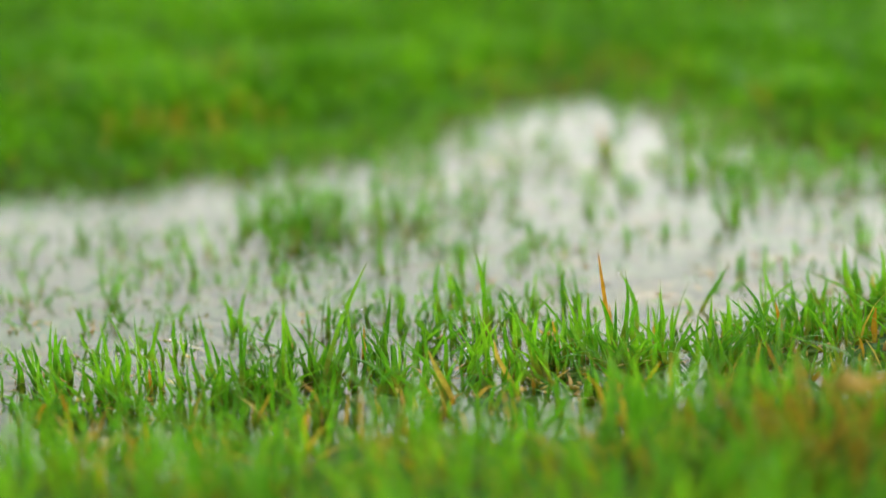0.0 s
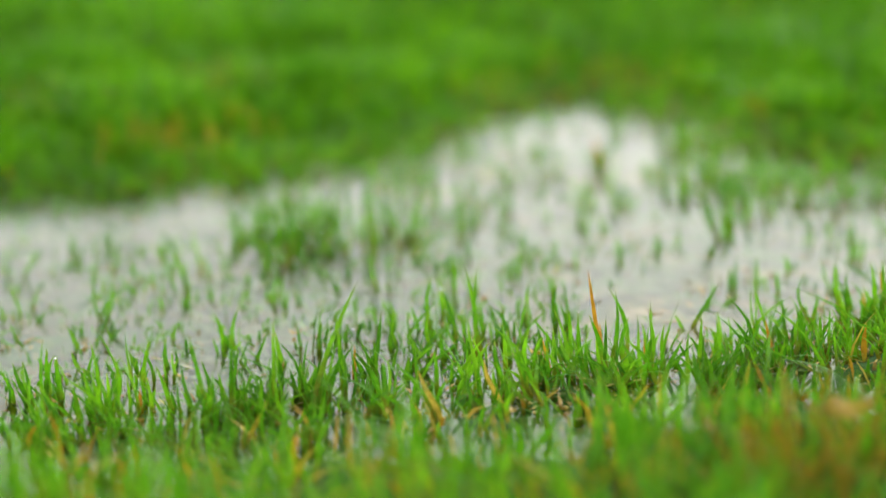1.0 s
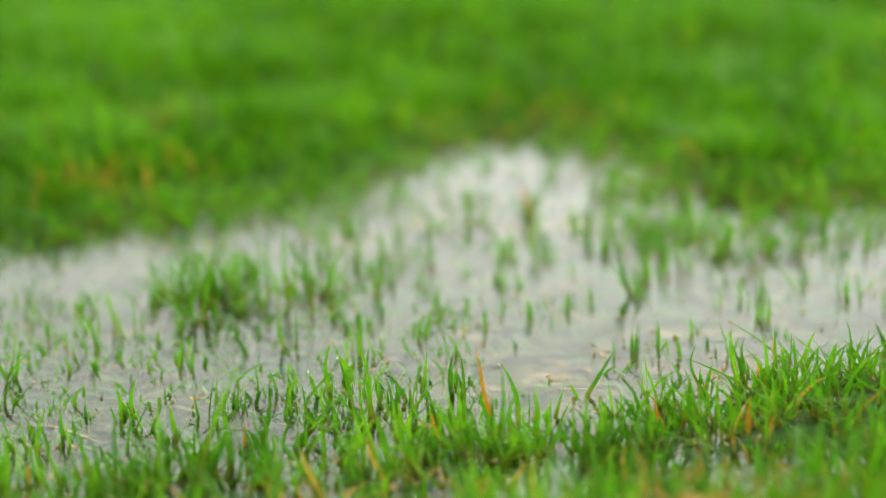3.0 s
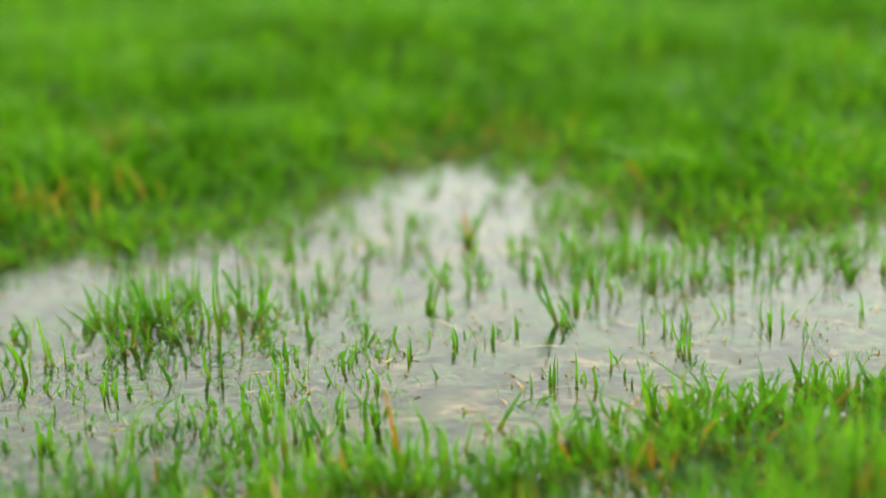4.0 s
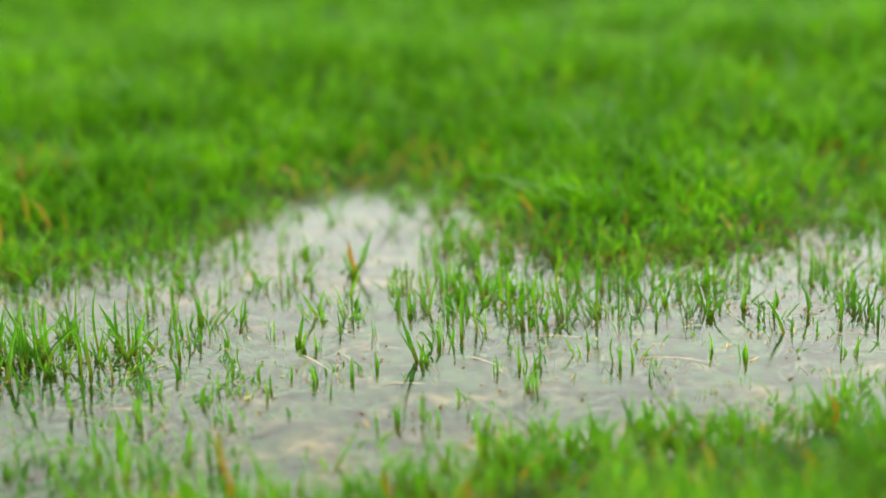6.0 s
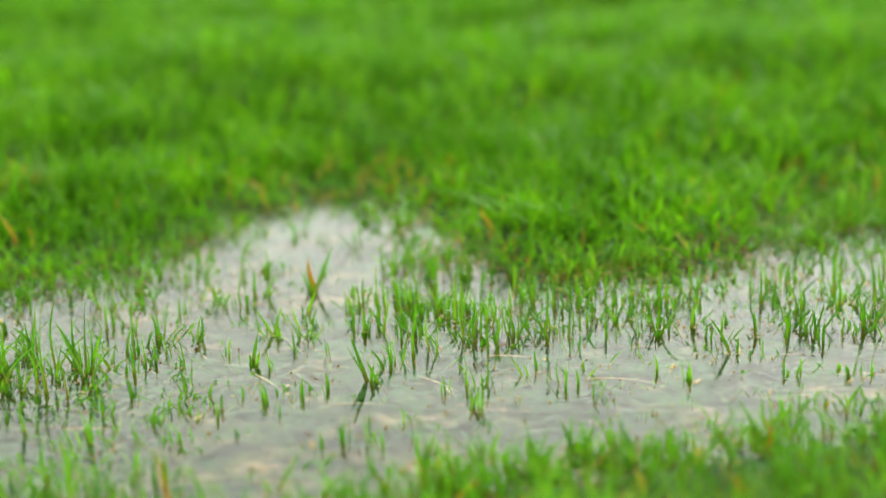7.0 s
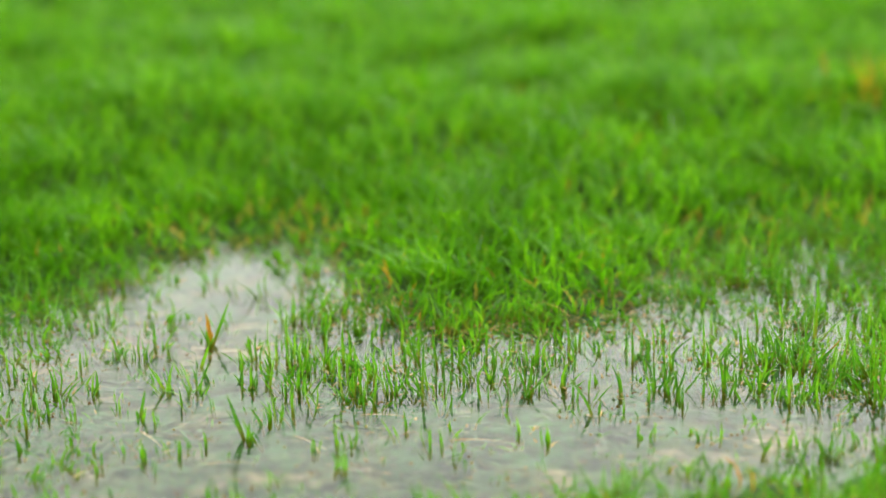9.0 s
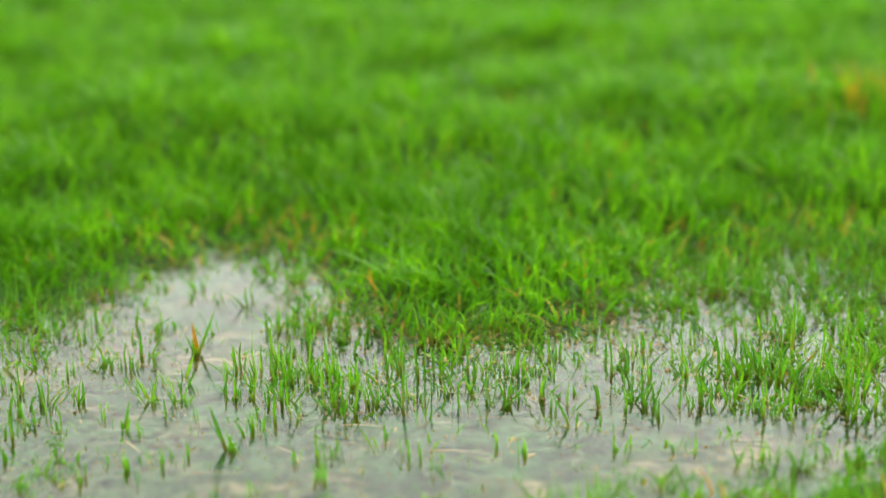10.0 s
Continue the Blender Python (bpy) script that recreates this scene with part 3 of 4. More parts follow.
POOL_L = [
    (598, 1152, (0, -3, 30)),
]
EDGE_A = [
    (-162, 733, (0, -3, 20)), (-156, 719, (-1, 0, 20), (1, 2, 32)), (-157, 808, (0, -6, 11)), (-154, 741, (-1, -2, 9), (-1, 0, 24), (3, 0, 20)), (-155, 761, (0, 0, 15)),
    (-147, 768, (0, 5, 11)), (-138, 724, (-1, -3, 10), (1, -2, 7)), (-130, 717, (-1, 2, 30), (1, -3, 17)), (-130, 737, (0, 0, 12)),
    (-126, 762, (-2, -11, 24), (2, -1, 27)), (-117, 756, (-2, 5, 20), (2, -5, 17)), (-112, 722, (-2, -6, 27), (2, -1, 16)), (-109, 764, (0, -1, 10)),
    (-108, 780, (0, -2, 14)),
]
EDGE_B = [
    (-105, 803, (0, 0, 8)), (-103, 764, (0, -3, 11)), (-97, 716, (-2, -6, 19), (2, -1, 15)), (-92, 734, (0, -3, 23)), (-85, 801, (-2, -4, 16), (0, -1, 13), (2, 3, 19)),
    (-84, 726, (0, -3, 21)), (-79, 762, (0, 4, 15)), (-70, 722, (-1, 2, 10), (1, 4, 16)), (-56, 775, (0, -4, 16)), (-55, 724, (0, 1, 22)), (-50, 798, (0, -2, 13)),
    (-47, 723, (0, -3, 15)), (-46, 755, (-1, 4, 20), (1, -5, 10)), (-43, 797, (0, 2, 13)), (-34, 736, (0, -2, 12)), (-28, 804, (0, -4, 11)),
]
EDGE_C = [
    (-15, 756, (-3, -6, 12), (0, 0, 18), (3, -12, 24)), (-17, 829, (0, -4, 14)), (-8, 825, (-1, -6, 15), (1, -4, 11)), (-5, 755, (0, -4, 9)),
    (9, 822, (-3, -6, 14), (3, -1, 26)), (12, 792, (0, -3, 19)), (15, 852, (0, -2, 11)), (20, 881, (0, 1, 17)), (22, 803, (0, -7, 24)), (25, 745, (0, 0, 28)),
    (32, 786, (-2, -4, 40), (2, -2, 39)), (30, 730, (0, -17, 28)), (37, 744, (-2, -7, 20), (2, -3, 18)), (39, 814, (0, -1, 8)), (41, 797, (0, 2, 19)),
]
EDGE_D = [
    (43, 765, (0, -1, 23)), (45, 729, (0, -7, 23)), (48, 805, (0, 1, 9)), (53, 714, (-3, -11, 35), (3, -14, 25)), (52, 788, (0, 2, 24)), (55, 830, (0, 2, 18)),
    (63, 787, (0, -5, 16)), (68, 746, (-3, -1, 23), (0, -1, 20), (3, -6, 28)), (72, 819, (-2, 0, 22), (2, -1, 22)),
    (80, 747, (-4, -2, 23), (-2, -3, 29), (-1, -1, 18), (4, -6, 13), (4, 3, 25)), (87, 750, (0, 4, 39), (0, -7, 26)), (88, 769, (0, 0, 10)), (97, 753, (0, 1, 23)),
]
EDGE_E = [
    (101, 775, (-3, -7, 30), (3, 0, 18)), (106, 748, (-1, 0, 30), (1, 0, 33)), (114, 782, (0, 10, 21)), (125, 746, (-2, 0, 20), (2, 2, 25)), (136, 756, (0, 1, 10)),
    (142, 720, (-2, 2, 15), (2, -1, 12)), (145, 783, (-2, -2, 16), (2, -1, 13)), (149, 763, (0, -8, 10)), (151, 866, (0, -1, 11)), (156, 740, (0, -1, 25)),
    (161, 785, (0, -2, 13)), (162, 739, (0, 2, 15)), (163, 875, (0, 1, 17)), (175, 768, (-3, 1, 22), (0, 2, 21), (3, -1, 18)),
]
EDGE_F = [
    (174, 874, (0, 0, 17)), (184, 873, (0, -2, 11)), (188, 767, (0, -3, 18)), (190, 807, (-1, 4, 16), (1, -6, 27)), (197, 774, (0, -5, 18)), (204, 735, (0, 1, 20)),
    (209, 823, (0, -4, 25)), (210, 860, (0, -6, 17)), (220, 809, (-3, -3, 33), (3, -2, 33)), (217, 831, (0, -6, 21)), (227, 804, (0, -2, 24)), (234, 839, (0, -4, 11)),
]


def soil(x, y):
    return float(height(np.array([x]), np.array([y]))[0])


# rain drops that hang on the blades
drop_dice = np.random.RandomState(95)
drop_mesh = bpy.data.meshes.new("water_drop")
bm = bmesh.new()
bmesh.ops.create_uvsphere(bm, u_segments=12, v_segments=8, radius=0.0009)
for v in bm.verts:
    v.co.z *= 1.25 if v.co.z > 0 else 0.95
for f in bm.faces:
    f.smooth = True
bm.to_mesh(drop_mesh)
bm.free()
drop_mesh.materials.append(drop_mat)


FEET = []


def set_blade(r, root, foot, side, back, h, deep, mat, broad, wet):
    """One blade of a tuft, now and then with a drop on it."""
    turn, bend, bow = r.normal(0, 0.7), r.uniform(0.85, 1.9), h * r.normal(0, 0.07)
    leaf = part("blade", blade_mesh(side, back, h - deep, broad, turn, bend, mat, foot, 7, bow, r.normal(0, 0.7)), root)
    if drop_dice.uniform() < wet:
        at = drop_dice.choice([1.0, 0.97, 0.8, 0.6])
        bead = part("water_drop", drop_mesh, leaf, "clear rain drop hanging on the blade")
        bead.location = (foot[0] + side * at ** bend + bow * math.sin(3.1416 * at ** 1.2), foot[1] + back * at ** bend - 0.0005, (h - deep) * at - math.hypot(side, back) * 0.15 * at ** (2 * bend))
        bead.scale = [drop_dice.uniform(0.45, 0.95)] * 3


def set_group(r, row, group, mat, wet):
    """A tuft of known leading blades, with shorter ones round their feet."""
    x, y, *leads = row
    tallest = max(h for _, _, h in leads)
    where = "standing in the shallow water" if group == "tufts in the puddle" else "on the puddle's near edge"
    if len(leads) > 2:
        label = "fanned tuft of bright green grass " + where
    elif tallest > 24:
        label = "tall thin tuft of bright green grass " + where
    elif tallest > 13:
        label = "small tuft of wet green grass " + where
    else:
        label = "short sprout of green grass " + where
    x, y = x * 0.001, y * 0.001
    root = tagged(new("grass_tuft"), label, "grass", group)
    root.empty_display_size = 0.01
    deep = min(max(soil(x, y), -0.008), 0.004) - 0.001
    root.location = (x, y, deep)
    FEET.append((x, y))
    broad = 1.0 if group == "tufts in the puddle" else 1.3
    for dx, lean, h in leads:
        dx, lean, h = dx * 0.001, lean * 0.001, h * 0.001
        set_blade(r, root, (dx, r.normal(0, 0.003)), lean, h * r.normal(0, 0.15), h + 0.15 * abs(lean), deep, mat, broad * r.uniform(0.0014, 0.0023), wet)
        for _ in range(r.randint(1, 4) if h > 0.012 else r.randint(0, 3)):
            small = h * r.uniform(0.2, 0.7)
            set_blade(r, root, (dx + r.normal(0, 0.0025), r.normal(0, 0.004)), lean * 0.4 + small * r.normal(0, 0.7), small * r.normal(0, 0.5), small, deep, mat, broad * r.uniform(0.0011, 0.0018), wet)
    return root


POOL_WEST = [(-120, 904, (0, -8, 25), (3, -4, 14)), (-103, 924, (0, -1, 21), (-4, -5, 14)), (-116, 946, (0, -4, 24)), (-150, 930, (0, -2, 16)), (-196, 865, (0, -6, 16)), (-168, 905, (0, 1, 13), (3, 3, 9))]
r = np.random.RandomState(71)
for row in itertools.chain(POOL_WEST, POOL_A, POOL_B, POOL_C, POOL_D, POOL_E, POOL_F, POOL_G, POOL_H, POOL_I, POOL_J, POOL_K, POOL_L):
    set_group(r, row, "tufts in the puddle", grass_part, 0.08)
for row in itertools.chain(EDGE_A, EDGE_B, EDGE_C, EDGE_D, EDGE_E, EDGE_F):
    set_group(r, row, "tufts on the near edge", grass_part, 0.2)

def crowd(r, name, label, spots, low, high, blades, broad, lean):
    """Tufts too many to count, thrown round the spots (centre, spread, number), as one object."""
    feet = [np.stack([r.normal(cx, sx, n), r.normal(cy, sy, n)], 1) for cx, cy, sx, sy, n in spots]
    feet = np.concatenate(feet)
    FEET.extend(map(tuple, feet))
    k = r.randint(blades[0], blades[1], len(feet))
    x, y = np.repeat(feet[:, 0], k) + r.normal(0, 0.0034, k.sum()), np.repeat(feet[:, 1], k) + r.normal(0, 0.0034, k.sum())
    n = len(x)
    tall = np.repeat(r.uniform(low, high, len(feet)), k) * r.uniform(0.35, 1.0, n)
    side = np.repeat(r.normal(lean, 0.006, len(feet)), k) * 0.7 + tall * r.normal(0, 0.52, n)
    z = np.clip(height(x, y), -0.007, 0.004) - 0.001
    V, F, UV = blade_shapes(x, y, z, side, tall * r.normal(0, 0.28, n), tall - z, broad * r.uniform(0.0013, 0.0024, n), r.normal(0, 0.8, n), r.uniform(0.85, 2.2, n), 6, True, tall * r.normal(0, 0.08, n), r.normal(0, 0.7, n))
    return tagged(new(name, mesh_object(name, V, [F], marsh_many, UV)), label, "grass", kind="stuff")


# growth between those tufts: centre, spread, number
crowd(r, "pool_tufts", "sparse little green tufts poking out of the water", (
    (-0.145, 0.98, 0.025, 0.02, 6), (-0.17, 0.89, 0.07, 0.07, 10), (0.60, 1.05, 0.04, 0.04, 6), (0.34, 1.14, 0.08, 0.02, 8), (-0.07, 1.18, 0.10, 0.03, 8),
    (-0.09, 0.85, 0.10, 0.04, 8), (0.02, 0.79, 0.035, 0.022, 8), (0.22, 0.915, 0.10, 0.02, 4), (0.50, 0.98, 0.06, 0.02, 5), (0.27, 1.08, 0.10, 0.03, 14), (0.115, 1.335, 0.045, 0.050, 11), (0.02, 1.27, 0.04, 0.03, 9), (0.45, 1.08, 0.06, 0.03, 20), (0.505, 1.065, 0.03, 0.03, 12)), 0.010, 0.024, (2, 6), 0.95, 0.0)
crowd(r, "island_grass", "crowded tall green grass islet in the middle of the puddle", ((-0.078, 0.998, 0.021, 0.026, 19), (-0.018, 1.005, 0.012, 0.016, 6)), 0.018, 0.044, (2, 5), 1.05, -0.006)
crowd(r, "pool_row", "loose row of green tufts across the middle of the puddle", (
    (0.182, 0.995, 0.007, 0.007, 2), (0.190, 1.075, 0.020, 0.028, 8), (0.245, 1.07, 0.018, 0.026, 9), (0.30, 1.075, 0.025, 0.026, 8), (0.026, 1.05, 0.012, 0.010, 4), (0.112, 1.085, 0.008, 0.010, 2)), 0.014, 0.028, (2, 5), 0.9, -0.001)
crowd(r, "corner_grass", "leaning green tufts in the flooded corner", ((0.560, 1.07, 0.040, 0.032, 14), (0.63, 1.13, 0.060, 0.060, 26)), 0.016, 0.038, (2, 5), 1.15, -0.003)
crowd(r, "near_edge_grass", "leafy wet green tufts crowding the near edge", (
    (-0.13, 0.712, 0.035, 0.018, 20), (-0.045, 0.715, 0.025, 0.015, 13), (0.045, 0.735, 0.035, 0.018, 26), (0.15, 0.752, 0.025, 0.014, 14), (0.228, 0.80, 0.022, 0.015, 18), (0.212, 0.758, 0.020, 0.012, 14), (0.30, 0.83, 0.04, 0.016, 9)), 0.016, 0.034, (3, 6), 1.2, -0.002)

# the finer growth between the tufts of the near edge and of the flooded margins: many little sprays of leaves
def sprays(r, cx, cy, low, high, leaves, spread):
    """Leaves gathered in sprays round the centres: x, y and height of each."""
    k = r.randint(leaves[0], leaves[1], len(cx))
    x, y = np.repeat(cx, k) + r.normal(0, spread, k.sum()), np.repeat(cy, k) + r.normal(0, spread, k.sum())
    size = np.repeat(r.uniform(0, 1, len(cx)), k) ** 1.5
    return x, y, (low + (high - low) * size) * r.uniform(0.4, 1.0, len(x))


r = np.random.RandomState(73)
cx = r.uniform(-0.24, 0.70, 560)
cy = np.interp(cx, SHORE[1:14, 0], SHORE[1:14, 1]) + r.normal(0.010, 0.024, len(cx))
cx = np.concatenate([cx, r.normal(0.015, 0.030, 26), r.normal(-0.079, 0.019, 20)])
cy = np.concatenate([cy, r.normal(0.825, 0.028, 26), r.normal(1.015, 0.032, 20)])
keep = waves(cx, cy, 0.045, 35) > -0.2
x, y, tall = sprays(r, cx[keep], cy[keep], 0.010, 0.034, (4, 9), 0.0035)
grass_stuff("edge_grass", "short fine grass between the tufts at the puddle's edge", marsh_many, x, y, np.clip(height(x, y), -0.006, 0.004) - 0.001,
            tall, r.uniform(0.0011, 0.0022, len(x)), 74, 0.65, 5, True)

leg = r.randint(15, 34, 700)
along, shift = r.uniform(0, 1, 700), r.normal(0.0, 0.030, (700, 2))
fx = SHORE[leg, 0] * (1 - along) + SHORE[leg + 1, 0] * along + shift[:, 0]
fy = SHORE[leg, 1] * (1 - along) + SHORE[leg + 1, 1] * along - 0.015 + shift[:, 1]
cx = np.concatenate([r.uniform(0.17, 0.46, 190), r.uniform(0.43, 0.85, 2600), r.normal(-0.12, 0.12, 300), fx, r.normal(0.585, 0.055, 90)])
cy = np.concatenate([1.21 - 0.17 * r.uniform(0, 1, 190) ** 2.2, 1.45 - 0.42 * r.uniform(0, 1, 2600), r.normal(1.19, 0.04, 300), fy, r.normal(1.12, 0.05, 90)])
keep = ((np.hypot((cx - 0.115) / 0.075, (cy - 1.36) / 0.11) > 1) | (r.uniform(0, 1, len(cx)) < 0.3)) & (waves(cx, cy, 0.07, 36) > np.where(cx > 0.45, -0.45, -0.5)) & (inside(cx, cy) > -0.015) & (r.uniform(0, 1, len(cx)) > 0.70 * inlet(cx, cy) + 0.40 * step(cx, 0.48, 0.52) * (1 - step(cx, 0.58, 0.63)) * (1 - step(cy, 1.20, 1.26))) & (cy > np.interp(cx, [0.30, 0.46, 0.53, 0.57], [1.0, 1.085, 1.075, 1.0]) + 0.02 * waves(cx, cy, 0.05, 39))
x, y, tall = sprays(r, cx[keep], cy[keep], 0.010, 0.040, (2, 7), 0.0048)
tall = tall * (1 - 0.40 * step(x, 0.38, 0.42) * (1 - step(x, 0.50, 0.55)) + 0.35 * step(y, 1.22, 1.30) * step(x, 0.44, 0.50))
grass_stuff("marsh_grass", "thin green sprays rising through the flooded margin", marsh_many, x, y, np.clip(height(x, y), -0.006, 0.01) - 0.001,
            tall, r.uniform(0.0012, 0.0023, len(x)), 75, 0.85, 5, True)
mx, my = cx[keep][::3], cy[keep][::3]
fx, fy = np.array(FEET).T + r.normal(0, 0.005, (2, len(FEET)))

# tiny sprouts that just break the surface, and dead bits along the waterline
cx, cy = scatter(r, 420, -0.30, 0.66, 0.74, 1.20)
ex, ey = scatter(r, 400, -0.30, 0.08, 0.75, 1.00)
cx, cy = np.append(cx, ex), np.append(cy, ey)
x, y, tall = sprays(r, cx, cy, 0.003, 0.011, (2, 5), 0.004)
keep = inside(x, y) > 0.0
x, y, tall = x[keep], y[keep], tall[keep]
grass_stuff("pool_sprouts", "tiny green sprouts just breaking the surface of the puddle", marsh_many, x, y, np.clip(height(x, y), -0.005, 0.0),
            tall + 0.004, r.uniform(0.0012, 0.0026, len(x)), 76, 1.0, 4, True)
cx = r.uniform(-0.26, 0.70, 260)
px, py = scatter(r, 420, -0.20, 0.66, 0.80, 1.22)
cy = np.interp(cx, SHORE[1:14, 0], SHORE[1:14, 1]) + r.normal(0.0, 0.035, len(cx))
leg = np.append(r.randint(17, 33, 420), r.randint(17, 23, 620))
along, shift = r.uniform(0, 1, 1040), r.normal(0.0, 0.024, (2, 1040))
bx = SHORE[leg, 0] * (1 - along) + SHORE[leg + 1, 0] * along + shift[0]
by = SHORE[leg, 1] * (1 - along) + SHORE[leg + 1, 1] * along + shift[1]
x, y, tall = sprays(r, np.concatenate([cx, mx, fx, bx, px]), np.concatenate([cy, my, fy, by, py]), 0.003, 0.010, (1, 5), 0.006)
grass_stuff("dead_litter", "tan and brown dead grass bits along the waterline", dry_litter, x, y, np.maximum(height(x, y), -0.0005),
            tall * 0.45, r.uniform(0.0009, 0.0019, len(x)), 77, 2.6, 4, True, 4.0)

# blades that stand out: foot x, y, how far the tip leans to the side, height
NEAR = [(-0.083, 0.712, -0.006, 0.038), (-0.073, 0.705, 0.002, 0.037), (-0.056, 0.713, 0.002, 0.041), (-0.027, 0.728, -0.0015, 0.032), (0.130, 0.811, 0.016, 0.021)]
r = np.random.RandomState(81)


def lone_blade(name, label, category, x, y, lean, tall, mat, wide):
    """A single blade with a shorter sheath leaf at its foot."""
    root = tagged(new(name), label, category)
    root.empty_display_size = 0.01
    deep = min(max(soil(x, y), -0.006), 0.003) - 0.001
    root.location = (x, y, deep)
    part("blade", blade_mesh(lean, r.normal(0, 0.003), tall - deep + 0.15 * abs(lean), wide, r.normal(0, 0.3), 1.15, mat, rings=9, bow=0.04 * lean), root)
    part("leaf_sheath", blade_mesh(-0.2 * lean + r.normal(0, 0.002), r.normal(0, 0.003), tall * 0.4 - deep, wide * 0.9, r.normal(0, 0.6), 1.5, mat), root)
    return root


for x, y, lean, tall in NEAR:
    lone_blade("grass_shoot", "long green grass shoot rising from the near edge", "grass", x, y, lean, tall, grass_part, 0.0024)
# the long shoot that leans away with a drop on it
long_shoot = tagged(new("grass_shoot"), "long leaning grass shoot with a bright rain drop", "grass")
long_shoot.location = (-0.0405, 0.716, -0.004)
long_leaf = part("blade", blade_mesh(0.022, 0.010, 0.0605, 0.0024, 0.1, 1.35, grass_part, rings=12), long_shoot)
bead = part("water_drop", drop_mesh, long_leaf, "clear rain drop hanging on the blade")
bead.location, bead.scale = (0.0105, 0.0040, 0.0368), (1.2, 1.2, 1.7)
part("leaf_sheath", blade_mesh(0.012, 0.012, 0.024, 0.0026, 0.2, 1.2, grass_part), long_shoot)
part("leaf_sheath", blade_mesh(-0.004, 0.006, 0.020, 0.0024, -0.3, 1.4, grass_part), long_shoot)
for x, y, lean, tall in ((0.087, 0.768, -0.0063, 0.043), (0.164, 0.765, -0.0045, 0.0167), (-0.0245, 0.756, 0.0012, 0.0146), (-0.113, 0.718, -0.0002, 0.010), (0.0637, 0.755, -0.004, 0.0134),
                         (0.2245, 0.807, -0.0034, 0.0265), (0.217, 0.821, -0.0014, 0.0128), (0.1075, 0.774, -0.0012, 0.007),
                         (-0.066, 0.678, 0.012, 0.018), (-0.020, 0.635, 0.001, 0.030), (-0.113, 0.652, 0.014, 0.015), (0.08, 0.66, -0.006, 0.02)):
    lone_blade("withered_shoot", "withered orange grass shoot among the green", "grass", x, y, lean, tall, dry_part, 0.0020)


for x, y, lean, tall in ((0.119, 1.154, 0.0156, 0.0334), (0.105, 1.061, -0.0135, 0.0195), (0.094, 1.011, 0.0042, 0.0178), (0.096, 1.004, 0.0047, 0.0092), (0.1076, 0.9986, -0.0019, 0.0106),
                         (0.1706, 0.970, -0.011, 0.0307), (0.172, 0.972, -0.015, 0.0224), (0.119, 1.157, -0.0083, 0.0155), (0.118, 1.106, 0.009, 0.0177)):
    lone_blade("grass_shoot", "broad green grass shoot standing in the puddle", "grass", x, y, lean, tall, grass_part, 0.0026)
lone_blade("withered_shoot", "broad orange withered shoot standing in the puddle", "grass", 0.1195, 1.160, -0.0037, 0.023, dry_part, 0.0036)
lone_blade("withered_shoot", "dark brown dead stalk leaning in the flooded corner", "grass", 0.551, 1.101, 0.0188, 0.0194, leaf_brown, 0.0022)

# dead leaves in the bank grass, and floating straws
def dead_leaf(x, y, z, size, turn, tilt):
    root = tagged(new("dead_leaf"), "curled brown dead leaf caught in the bank grass", "leaf")
    root.location, root.rotation_euler = (x, y, z), (tilt, 0.2, turn)
    V, F, UV = blade_shapes(*one(0, 0, 0, size * 0.9, 0, size * 0.35, size * 0.5, 1.57, 1.1), 10, True)
    V[:, 2] += (size * 0.10 * np.sin(V[:, 0] / size * 9)).astype(np.float32)
    part("leaf_blade", mesh_object("leaf_blade", V, [F], leaf_brown, UV), root)
    V, F, UV = blade_shapes(*one(0, 0, 0, -size * 0.35, 0.002, 0.003, 0.0015, 1.57, 1.0), 5, True)
    part("stalk", mesh_object("stalk", V, [F], leaf_brown, UV), root)
    return root


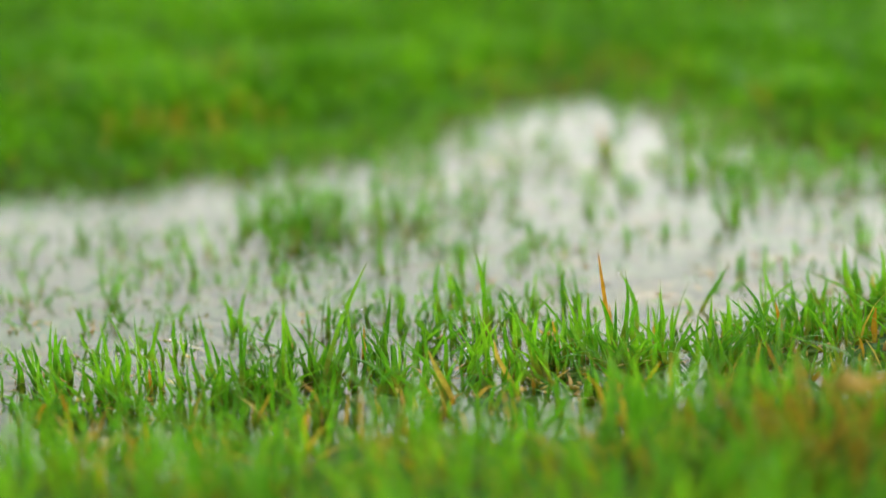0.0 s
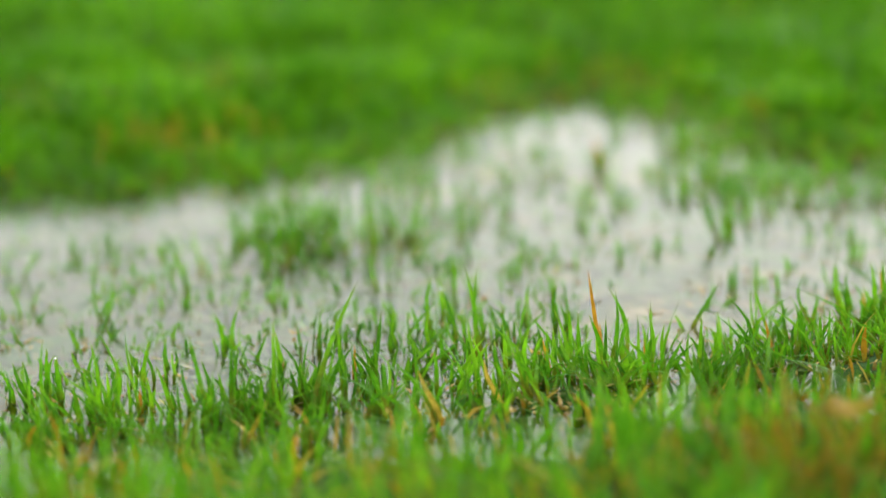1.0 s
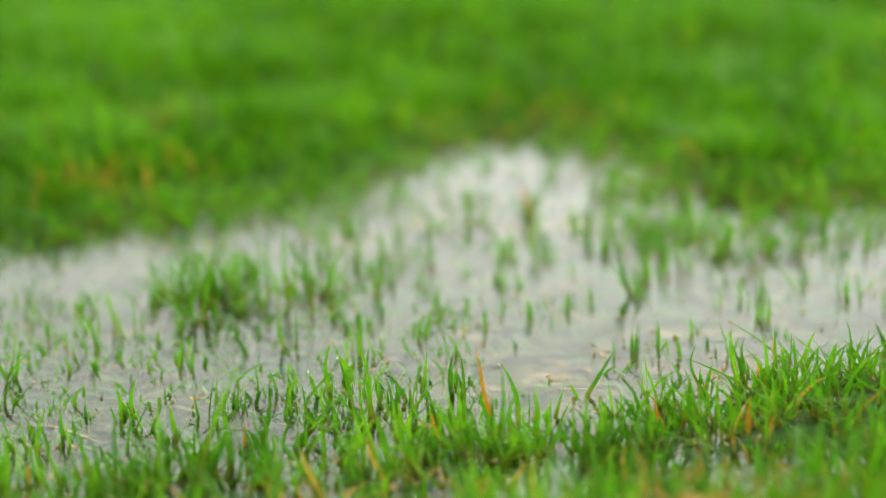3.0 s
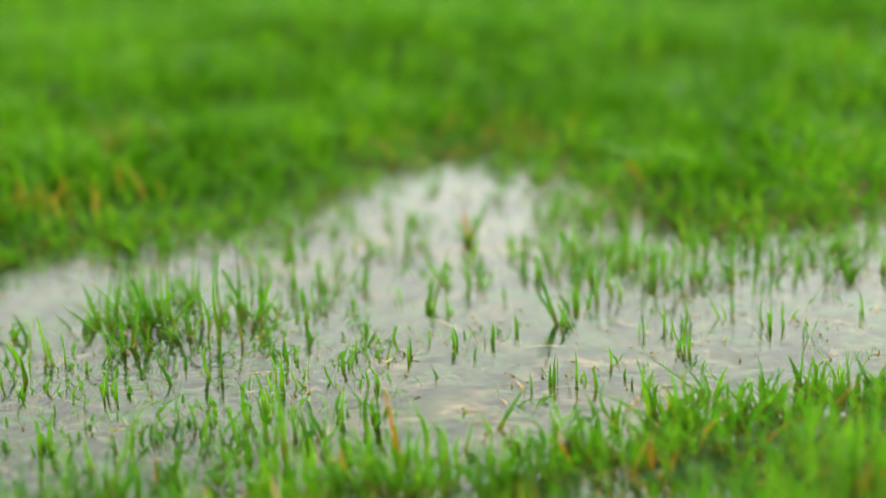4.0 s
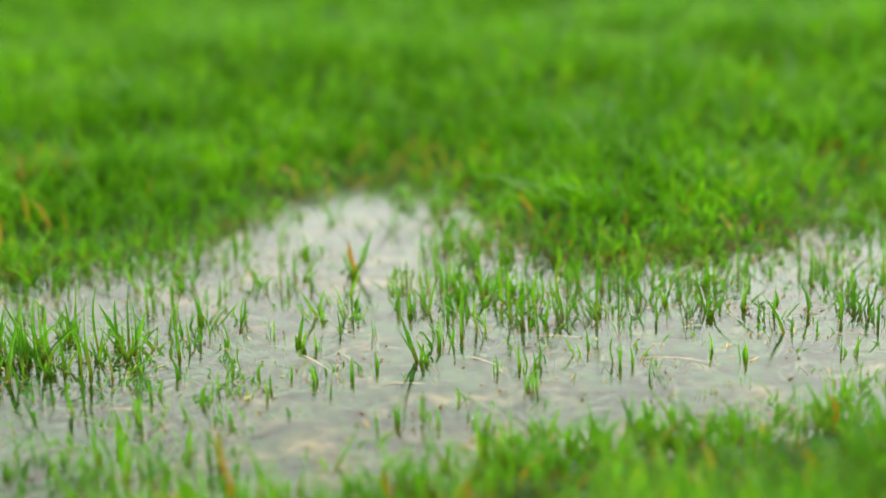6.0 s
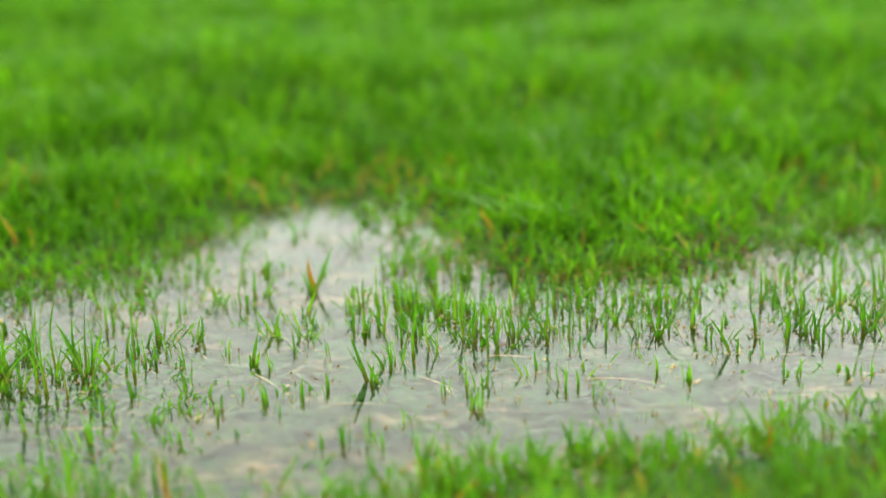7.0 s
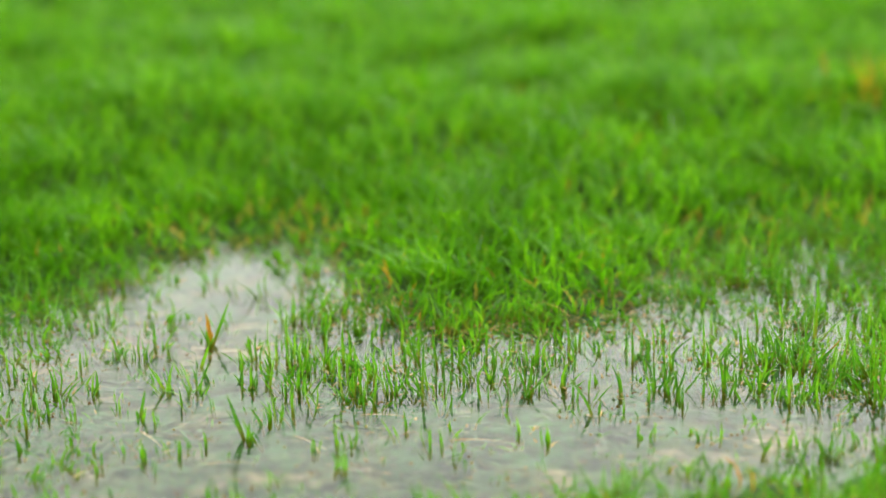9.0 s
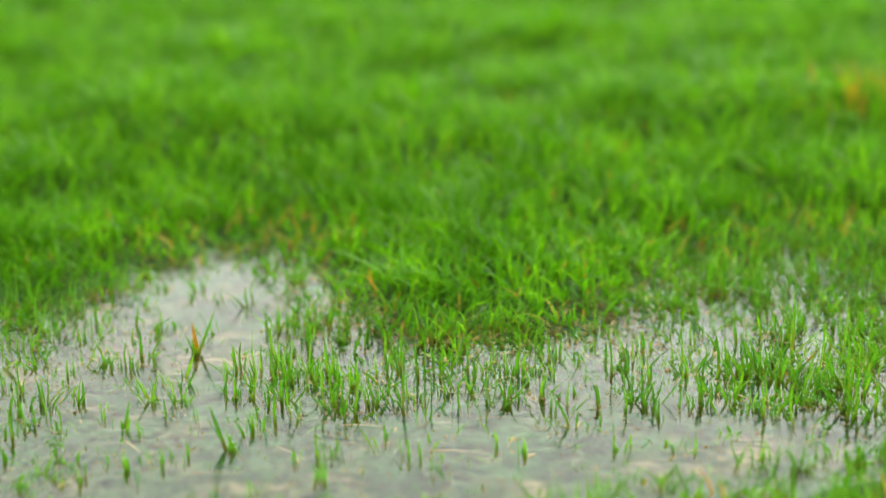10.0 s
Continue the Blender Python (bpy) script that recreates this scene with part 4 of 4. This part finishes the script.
yellow_tuft = tagged(new("withered_tuft"), "tall clump of dry yellow grass stems in the far lawn", "grass")
yellow_tuft.location = (0.752, 1.83, soil(0.752, 1.83) - 0.002)
for _ in range(90):
    h = r.uniform(0.030, 0.068)
    part("blade", blade_mesh(h * r.normal(0, 0.25), h * r.normal(0, 0.25), h, r.uniform(0.0016, 0.0030), r.normal(0, 0.9), r.uniform(0.9, 2.0), yellow_part, tuple(r.normal(0, (0.024, 0.030))), 7, h * r.normal(0, 0.05)), yellow_tuft)
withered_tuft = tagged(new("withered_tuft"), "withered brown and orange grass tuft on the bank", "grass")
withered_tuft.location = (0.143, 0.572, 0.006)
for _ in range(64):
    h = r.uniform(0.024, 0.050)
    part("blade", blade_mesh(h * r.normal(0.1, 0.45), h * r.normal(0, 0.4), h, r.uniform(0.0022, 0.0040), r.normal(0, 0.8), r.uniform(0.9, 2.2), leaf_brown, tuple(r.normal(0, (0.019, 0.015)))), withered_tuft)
dead_leaf(0.148, 0.588, 0.040, 0.020, 0.3, 0.6)
dead_leaf(-0.066, 0.714, 0.002, 0.014, 0.2, 0.3)
dead_leaf(0.060, 0.752, 0.008, 0.011, 2.4, 0.5)

r = np.random.RandomState(91)
for x, y, size, turn in ((0.452, 0.964, 0.035, 0.25), (0.540, 0.975, 0.018, 0.9), (0.30, 0.965, 0.04, 0.05), (0.20, 0.975, 0.03, -0.5), (0.24, 1.01, 0.035, 0.15),
                         (0.33, 1.02, 0.03, 0.3), (0.10, 0.985, 0.03, -0.7), (0.00, 0.90, 0.03, 0.4), (0.42, 1.0, 0.03, 0.1), (0.15, 0.93, 0.035, 0.2), (-0.12, 0.79, 0.03, -0.4), (0.12, 0.82, 0.03, 0.1)):
    V, F, UV = blade_shapes(*one(0, 0, 0, size, size * r.normal(0, 0.12), 0.0004, r.uniform(0.0008, 0.0015), 1.57, 1.2), 8, True)
    ob = tagged(new("straw", mesh_object("straw", V, [F], straw_part, UV)), "pale yellow straw floating on the water", "straw", "floating straws")
    ob.location, ob.rotation_euler = (x, y, 0.0004), (0, 0, turn)
